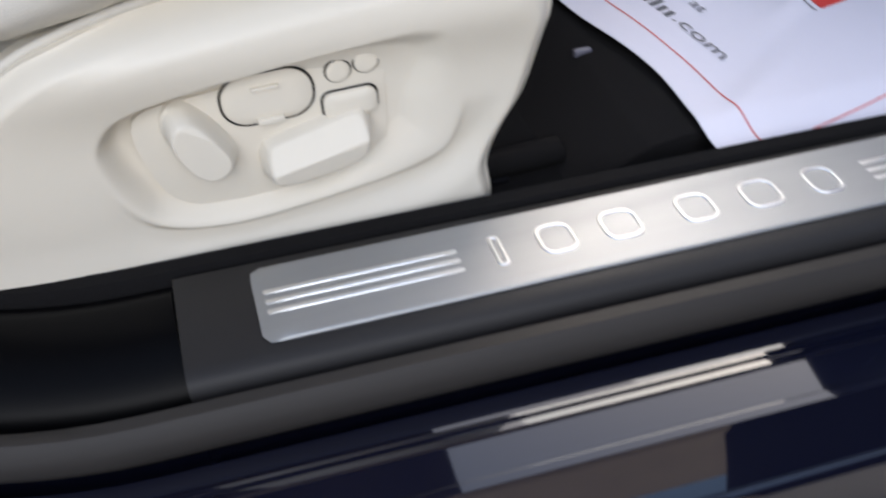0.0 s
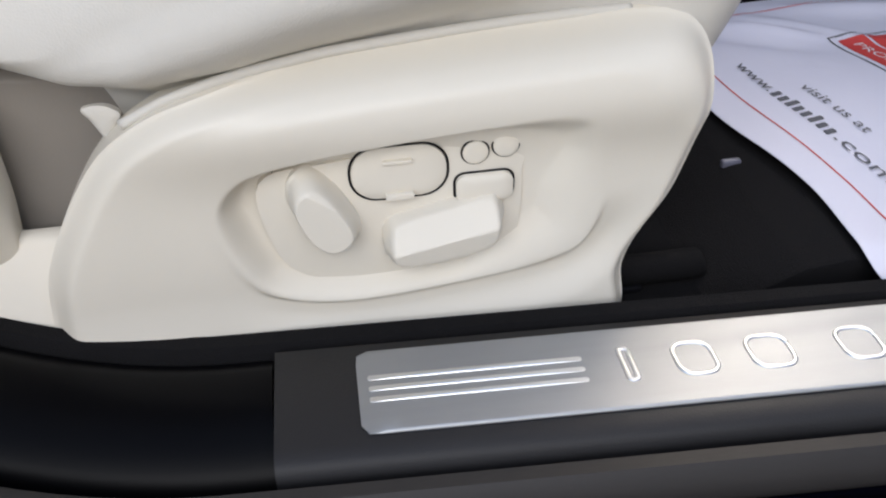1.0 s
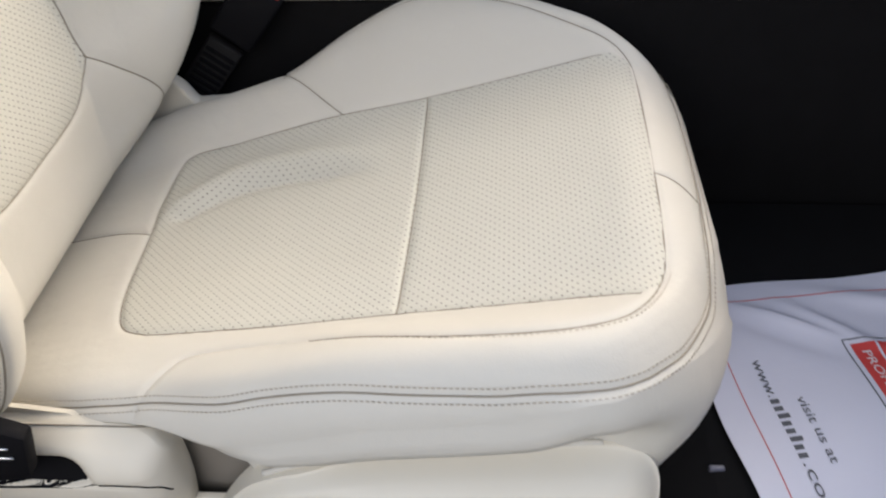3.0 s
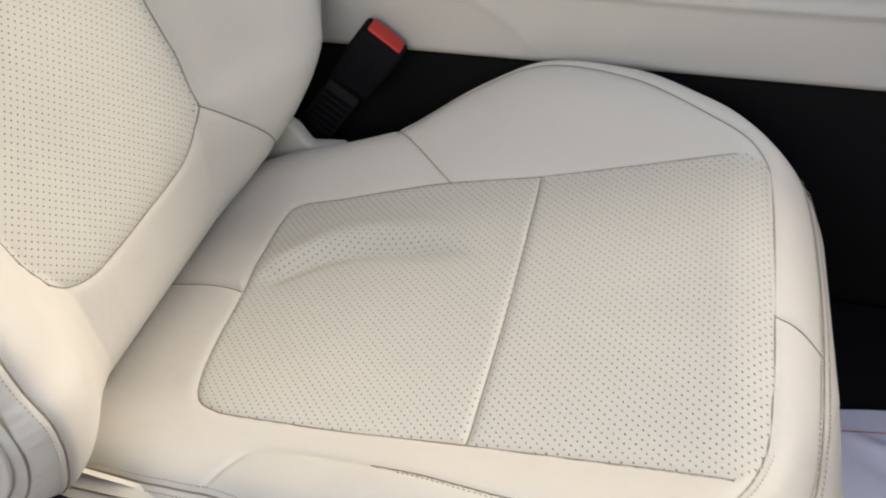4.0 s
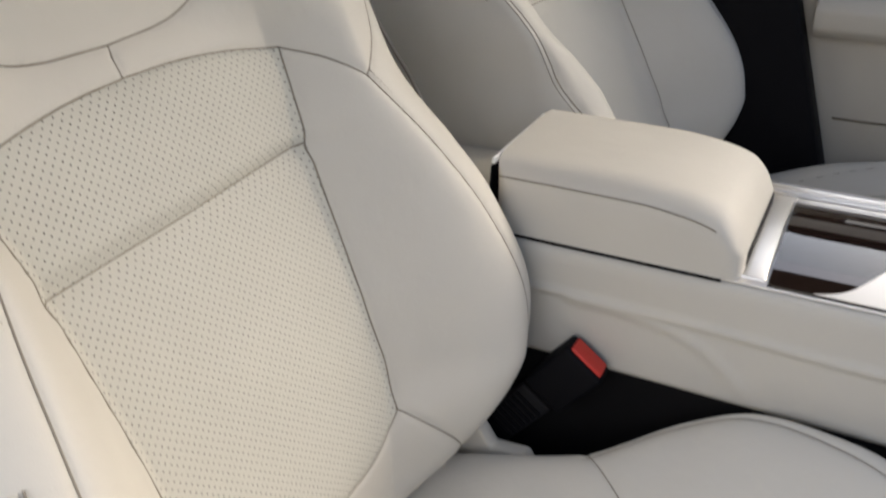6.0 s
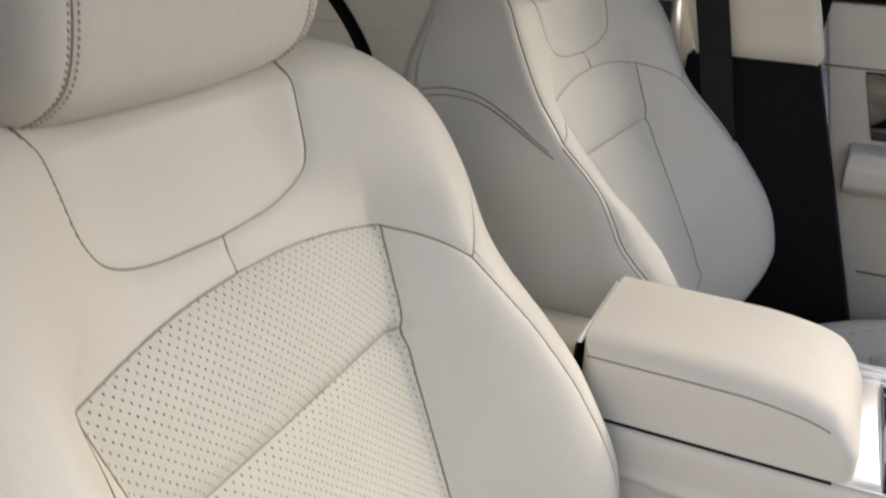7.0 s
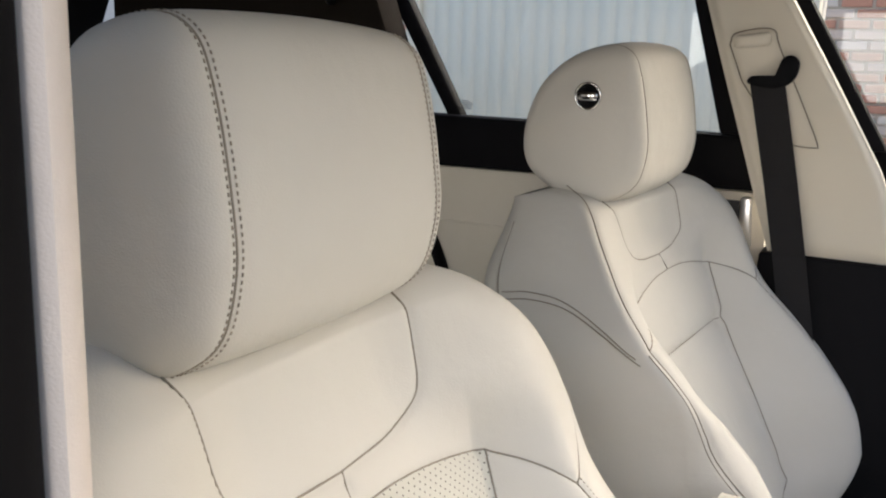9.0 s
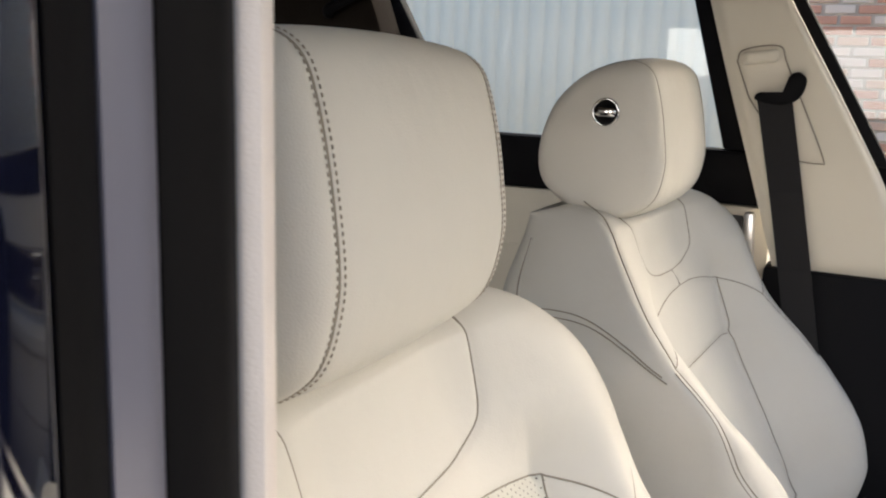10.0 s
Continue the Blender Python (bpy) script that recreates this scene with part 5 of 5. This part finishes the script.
slab("lid_pad", arm_o, lambda a, b, h: np.stack([a, b, .7165 + h], -1), arm_h, leather, arm, rings=60, back=.0022, center=(-.16, .366), wall=10)
part("lid_base", bevel_box(-.306, -.066, .2728, .4592, .7152, .7190, .0006), trim_black, arm, "black gap under the lid")
part("rear_wall", prism([(-.300, .7225), (-.2932, .7225), (-.2932, .783), (-.2955, .780)], .285, .430, "y", .002), trim_black, arm, "dark rear edge")
part("rear_strip", prism([(-.2925, .7855), (-.2885, .7855), (-.2885, .7925), (-.2912, .7925)], .279, .412, "y", .0010), pale_strip, arm, "bright metal strip")
# solid black block painting the shade of the gap under the lid
part("lid_gap_shade", bevel_box(-.056, -.0488, .296, .440, .7222, .737, .002), trim_black, arm, "black block for the shaded gap under the lid's front edge")
sx = np.linspace(-.282, -.076, 50)
tube(np.stack([sx, np.full(50, .2742), ARM_TOP(sx) - .0150], -1), .0009, seam_dark, "seam", arm, sides=5)
tube(np.stack([sx, np.full(50, .4582), ARM_TOP(sx) - .0240], -1), .0009, seam_dark, "seam", arm, sides=5)

# belt buckle between seat and console
buckle = thing("belt_buckle", "black seat belt buckle with a red release button", "belt buckle", (-.21, .262, .50))
ax = np.array([.62, 0, .785]); ax /= np.linalg.norm(ax)
lat_ = np.array([.785, 0, -.62])
top_c = np.array([-.174, .255, .611])
M = Matrix(((lat_[0], 0, ax[0], top_c[0]), (0, 1, 0, top_c[1]), (lat_[2], 0, ax[2], top_c[2]), (0, 0, 0, 1)))


def local(bm):
    bm.transform(M)
    return bm


part("buckle_body", local(bevel_box(-.025, .025, -.0175, .0125, -.070, .000, .005)), trim_black, buckle)
part("release_button", local(bevel_box(-.0195, .0195, -.0125, .0085, -.010, .0030, .002)), red, buckle, "red release button")
part("buckle_stalk", local(bevel_box(-.020, .020, -.006, .006, -.20, -.083, .003)), webbing, buckle, "black stalk")
for i in range(7):
    part("stalk_rib", local(bevel_box(-.017, .017, -.0085, -.0055, -.150 + i * .0085, -.1455 + i * .0085, .0008)), trim_black, buckle)

# ---- far side: pillar, belt, doors ----
pillar_far = thing("pillar_far", "cream trimmed door pillar with black lower half", "door pillar", (-.28, 1.02, .3), kind="structure")
up_o = even(np.vstack([spline([(-.462, 1.36), (-.424, 1.23), (-.388, 1.113), (-.334, .935)], 8), spline([(-.334, .932), (-.25, .926), (-.157, .932)], 6), spline([(-.150, .945), (-.182, 1.053), (-.247, 1.171), (-.333, 1.315), (-.358, 1.36)], 8)]), 150)
slab("upper_trim", up_o, lambda a, b, h: np.stack([a, 1.000 - h - .22 * np.maximum(b - .93, 0), b], -1), lambda a, b, k: .008 * (1 - ease(.80, 1, k) ** 1.5), plastic, pillar_far, "cream upper pillar trim", rings=30, back=-.05, center=(-.29, 1.12))
lo_o = [(-.345, .935), (-.155, .935), (-.020, .50), (-.02, .29), (-.36, .29), (-.36, .60)]
part("lower_trim", prism(lo_o, .985, 1.05, "y", .006), trim_black, pillar_far, "black lower pillar trim")
gy = lambda z: 1.000 - .22 * max(z - .93, 0)
guide_o = even(np.vstack([spline([(-.408, 1.246), (-.400, 1.262), (-.352, 1.268), (-.338, 1.240), (-.280, 1.116), (-.283, 1.104), (-.309, 1.105)], 8), spline([(-.316, 1.108), (-.366, 1.165), (-.388, 1.195)], 6)]), 90)
slab("guide_plate", guide_o, lambda a, b, h: np.stack([a, .9915 - h - .22 * np.maximum(b - .93, 0), b], -1), lambda a, b, k: .003 - .0025 * k ** 5, plastic, pillar_far, "cream belt guide plate", rings=14, back=-.004)
tube([(a, .9925 - .0088 - .22 * max(b - .93, 0) + .0005, b) for a, b in np.vstack([guide_o, guide_o[:1]])], .0011, seam_dark, "guide_gap", pillar_far, "shadowed gap round the guide plate", sides=5, up=(0, 1, 0))
grip_o = rounded(-.402, -.352, 1.243, 1.262, .006, 5)
slab("guide_grip", even(grip_o, 48), lambda a, b, h: np.stack([a, .9885 - h - .22 * np.maximum(b - .93, 0), b + .12 * (a + .377)], -1), lambda a, b, k: .010 - .006 * k ** 4, plastic, pillar_far, "cream height adjuster grip", rings=10, back=-.006)

belt = thing("seat_belt", "black seat belt hanging from its guide loop on the pillar", "seat belt", (-.30, .97, .5))
bz = np.linspace(1.196, .52, 40)
bx = np.interp(bz, [.52, .93, 1.196], [-.215, -.298, -.352])
by = np.interp(bz, [.52, .93, 1.05, 1.196], [.955, .968, .955, .918])
bv, bf = [], []
for i in range(40):
    hw = .0235
    for dx, dy in ((-hw, 0), (hw, 0), (hw, .0016), (-hw, .0016)):
        bv.append((bx[i] + dx, by[i] + dy, bz[i] + dx * .12))
bf = [tuple(q) for q in wrap_grid(40, 4)] + [(3, 2, 1, 0), (156, 157, 158, 159)]
mesh_object("webbing", bv, bf, webbing, belt, smooth=False)
loop_o = even(spline([(-.378, 1.192), (-.372, 1.203), (-.348, 1.200), (-.338, 1.212), (-.334, 1.228), (-.322, 1.233), (-.312, 1.224), (-.314, 1.206), (-.324, 1.192), (-.345, 1.186)], 6, closed=True), 60)
slab("guide_loop", loop_o, lambda a, b, h: np.stack([a, .918 - h + .0 * b, b], -1), lambda a, b, k: .008 - .005 * k ** 4, trim_black, belt, "black belt guide loop", rings=10, back=-.020)

rear_door = thing("rear_door_far", "closed rear car door with cream card and black window rail", "car door", (-.75, 1.05, .3), kind="structure")
part("door_card", prism([(-1.30, .34), (-.345, .34), (-.345, 1.018), (-1.30, 1.010)], 1.055, 1.095, "y", .006), plastic, rear_door, "cream door card")
part("window_rail", prism([(-1.30, 1.010), (-.330, 1.020), (-.330, 1.104), (-.36, 1.1085), (-1.30, 1.1135)], 1.048, 1.10, "y", .008), trim_black, rear_door, "black padded window rail")
part("card_crease", bevel_box(-1.25, -.36, 1.0515, 1.0560, .905, .909, .001), plastic, rear_door)
part("handle_surround", prism([(-.386, .928), (-.366, .928), (-.372, 1.010), (-.388, 1.010)], 1.036, 1.056, "y", .003), satin, rear_door, "satin aluminium handle surround")
part("speaker_grille", prism([(-.465, .934), (-.386, .934), (-.389, 1.004), (-.465, 1.004)], 1.0365, 1.042, "y", .002), grille, rear_door, "dark mesh grille")
part("window_divider", prism([(-.945, 1.105), (-.915, 1.105), (-1.085, 1.40), (-1.125, 1.40)], 1.07, 1.10, "y", .003), trim_black, rear_door, "black window divider")
part("frame_front", prism([(-.43, 1.11), (-.36, 1.11), (-.44, 1.42), (-.52, 1.42)], 1.03, 1.07, "y", .004), trim_black, rear_door, "black window frame")
part("frame_top", bevel_box(-1.5, -.2, .90, 1.0, 1.405, 1.435, .004), trim_black, rear_door, "black upper window frame")
pane = part("window_pane", prism([(-1.10, 1.1), (-.40, 1.1), (-.47, 1.41), (-1.20, 1.41)], 1.083, 1.087, "y"), glass, rear_door, "clear side glass", smooth=False)
pane.visible_shadow = False
for i, (z, a, b) in enumerate(((1.137, -.925, -.908), (1.1335, -.928, -.902), (1.130, -.922, -.901), (1.1265, -.926, -.903), (1.123, -.926, -.903))):
    part("glass_marking", bevel_box(a, b, 1.0815, 1.0822, z, z + .0016, 0), ink, rear_door, "tiny unreadable glass marking")
stp = spline([(-1.14, 1.046, 1.07), (-1.00, 1.046, .93), (-.93, 1.046, .80), (-.90, 1.046, .66), (-.89, 1.046, .45)], 10)
tube(stp, .016, rubber, "door_seal_rear", rear_door, "black curved door seal", sides=10, flat=.7)
# the shade at the rear quarter is put into this cloth's dark colour
part("rear_pillar", prism([(-1.75, 1.08), (-.965, 1.08), (-1.095, 1.42), (-1.75, 1.42)], .98, 1.06, "y", .01), dark_cloth, rear_door, "rear quarter trim, cloth darkened brown for its shade")
tube(spline([(-1.150, .965, 1.315), (-1.135, .945, 1.322), (-1.09, .940, 1.340), (-1.04, .940, 1.362), (-1.02, .960, 1.372)], 6), .010, trim_black, "grab_handle", rear_door, "black grab handle", sides=12)

front_door = thing("front_door_far", "closed front car door with cream card, dark veneer and armrest", "car door", (.3, 1.05, .3), kind="structure")
part("door_card", prism([(-.145, .930), (-.025, .36), (1.0, .36), (1.0, 1.02), (-.165, 1.02)], 1.075, 1.11, "y", .006), leather, front_door, "cream door card")
part("window_rail", prism([(-.180, 1.022), (1.0, 1.022), (1.0, 1.098), (-.188, 1.100)], 1.062, 1.115, "y", .010), trim_black, front_door, "black padded window rail")
part("card_seam", prism([(-.148, .927), (.98, .932), (.98, .9295), (-.148, .9245)], 1.072, 1.077, "y"), seam_dark, front_door)
part("veneer_inlay", prism([(-.090, .922), (.70, .926), (.70, .822), (-.060, .818)], 1.068, 1.078, "y", .003), piano, front_door, "dark gloss veneer inlay")
part("door_armrest", prism([(1.085, .735), (1.035, .738), (1.015, .755), (1.010, .785), (1.025, .806), (1.085, .812)], -.088, .75, "x", .006), leather, front_door, "cream leather door armrest")
part("card_lower_seam", prism([(-.035, .600), (.9, .606), (.9, .603), (-.035, .597)], 1.072, 1.077, "y"), seam_dark, front_door)
part("door_edge", prism([(-.215, 1.10), (-.150, 1.10), (-.162, .95), (-.015, .42), (-.055, .42), (-.205, .95)], 1.065, 1.10, "y", .004), rubber, front_door, "black door seal edge")
part("window_frame", prism([(-.245, 1.10), (-.185, 1.10), (-.375, 1.42), (-.445, 1.42)], 1.00, 1.05, "y", .006), trim_black, front_door, "black window frame")
fp = part("window_pane", prism([(-.20, 1.09), (.80, 1.09), (.45, 1.41), (-.38, 1.41)], 1.083, 1.087, "y"), glass, front_door, "clear side glass", smooth=False)
fp.visible_shadow = False

# ---- near side: pillar and closed rear door ----
pillar = thing("pillar_near", "pale cloth edged door pillar with black seals and dark paint", "door pillar", (-.40, -.27, .3), kind="structure")


def pillar_strip(name, plan, material, label, z0=.30, z1=1.46, bevel=True):
    """An upright moulding of one plan (x, y), leaning back and inwards towards the roof."""
    p = np.asarray(plan, dtype=float)
    zs = np.linspace(z0, z1, 26)
    bm = bmesh.new()
    rings_ = []
    for z in zs:
        lean = -.035 * (z - 1.15) - .03 * max(.75 - z, 0) ** 2 + .9 * max(.55 - z, 0) ** 2
        tuck = .0045 + .03 * (z - 1.10)
        rings_.append([bm.verts.new((a + lean, b + tuck, z)) for a, b in p])
    m = len(p)
    for a, b in zip(rings_[:-1], rings_[1:]):
        for j in range(m):
            bm.faces.new((a[j], a[(j + 1) % m], b[(j + 1) % m], b[j]))
    bm.faces.new(rings_[0]); bm.faces.new(rings_[-1][::-1])
    return part(name, bm, material, pillar, label, angle=45)


pillar_strip("pillar_trim", [(-.385, -.2475), (-.375, -.250), (-.3675, -.254), (-.3628, -.261), (-.3628, -.2650), (-.3665, -.2675), (-.43, -.2675), (-.53, -.260), (-.53, -.240), (-.44, -.238)], cloth, "pale cloth covered trim edge")
pillar_strip("inner_seal", [(-.369, -.2680), (-.3655, -.271), (-.3635, -.278), (-.3635, -.287), (-.3655, -.2945), (-.43, -.2945), (-.43, -.2680)], rubber, "black rubber door seal")
pillar_strip("pillar_flange", [(-.3660, -.2950), (-.3638, -.2970), (-.3625, -.303), (-.3620, -.312), (-.43, -.315), (-.43, -.295)], body_grey, "grey painted steel flange")
pillar_strip("outer_seal", [(-.3625, -.3125), (-.3605, -.316), (-.3585, -.322), (-.3565, -.328), (-.43, -.329), (-.43, -.3155)], rubber, "black outer rubber seal")
pillar_strip("outer_paint", [(-.3570, -.3285), (-.3550, -.331), (-.3545, -.341), (-.365, -.349), (-.47, -.354), (-.62, -.354), (-.62, -.329)], paint, "glossy dark paint")

near_door = thing("rear_door_near", "closed dark painted rear car door with glass", "car door", (-1.0, -.32, .3), kind="structure")
part("door_skin", prism([(-1.35, .25), (-.64, .25), (-.60, .60), (-.60, 1.04), (-1.45, 1.06)], -.345, -.27, "y", .012), paint, near_door, "dark painted door skin")
np_ = part("window_pane", prism([(-1.35, 1.05), (-.62, 1.04), (-.70, 1.40), (-1.25, 1.40)], -.29, -.286, "y"), glass, near_door, "clear side glass", smooth=False)
np_.visible_shadow = False
part("quarter_panel", prism([(-2.3, .25), (-1.36, .25), (-1.46, 1.06), (-1.36, 1.42), (-1.75, 1.42), (-2.3, 1.06)], -.32, -.26, "y", .01), paint, near_door, "dark painted quarter panel")

# the open front door, swung out on its front hinges
open_door = thing("front_door_near", "open front car door with black inner card", "car door", (1.04, -.36, .3), kind="structure")
SWING = Matrix.Translation((1.04, -.36, 0)) @ Matrix.Rotation(radians(62), 4, "Z")


def swung(bm):
    bm.transform(SWING)
    return bm


part("door_skin", swung(prism([(-1.08, .26), (-.02, .26), (-.02, 1.02), (-1.08, 1.03)], -.075, -.03, "y", .012)), paint, open_door, "dark painted door skin")
part("door_card", swung(prism([(-1.06, .29), (-.03, .29), (-.03, 1.00), (-1.06, 1.01)], -.03, .0, "y", .008)), dark_cloth, open_door, "dark inner door card")
part("door_armrest", swung(prism([(-.0, .70), (.055, .705), (.062, .735), (.05, .76), (-.0, .765)], -1.0, -.25, "x", .006)), trim_black, open_door, "black door armrest")
part("window_frame", swung(prism([(-1.08, 1.02), (-1.02, 1.02), (-.86, 1.38), (-.92, 1.40)], -.06, -.02, "y", .005)), trim_black, open_door, "black window frame")

# rear bench in the shade behind the front seats
bench = thing("rear_seat", "cream leather rear bench in shade behind front seats", "car seat", (-1.1, MID, .30))
part("bench_cushion", bevel_box(-1.45, -.98, -.17, .92, .30, .56, .05, 5), leather, bench)
part("bench_back", prism([(-1.42, .52), (-1.30, .50), (-1.50, 1.02), (-1.58, 1.04), (-1.62, .98)], -.17, .92, "y", .025, 4), leather, bench)
for yc in (0.0, .74):
    part("bench_headrest", bevel_box(-1.60, -1.50, yc - .12, yc + .12, 1.04, 1.17, .03, 5), leather, bench)

# ---- bricks of the garage wall ----
bmb = bevel_box(-.1010, .1010, -.012, .050, -.0285, .0285, .004, 1)
brick_me = bpy.data.meshes.new("brick")
bmb.to_mesh(brick_me)
bmb.free()
brick_me.materials.append(brick_red)
random.seed(5)
for row in range(-8, 30):
    z = 1.1625 + row * .075
    for col in range(9 if row > 0 else 5):
        xx = -.78 + col * .225 + (.1125 if row % 2 else 0)
        ob = new("brick", brick_me)
        ob.location = (xx, 6.612 + random.uniform(-.002, .002), z)
        ob.rotation_euler = (0, random.uniform(-.006, .006), random.uniform(-.01, .01))
        ob.parent = wall_far
for row in range(14, 26):
    z = .0375 + row * .075
    for col in range(4):
        xx = -2.53 - .1125 - col * .225 - (.1125 if row % 2 else 0)
        ob = new("brick", brick_me)
        ob.location = (xx, 3.712 + random.uniform(-.002, .002), z)
        ob.parent = wall_back
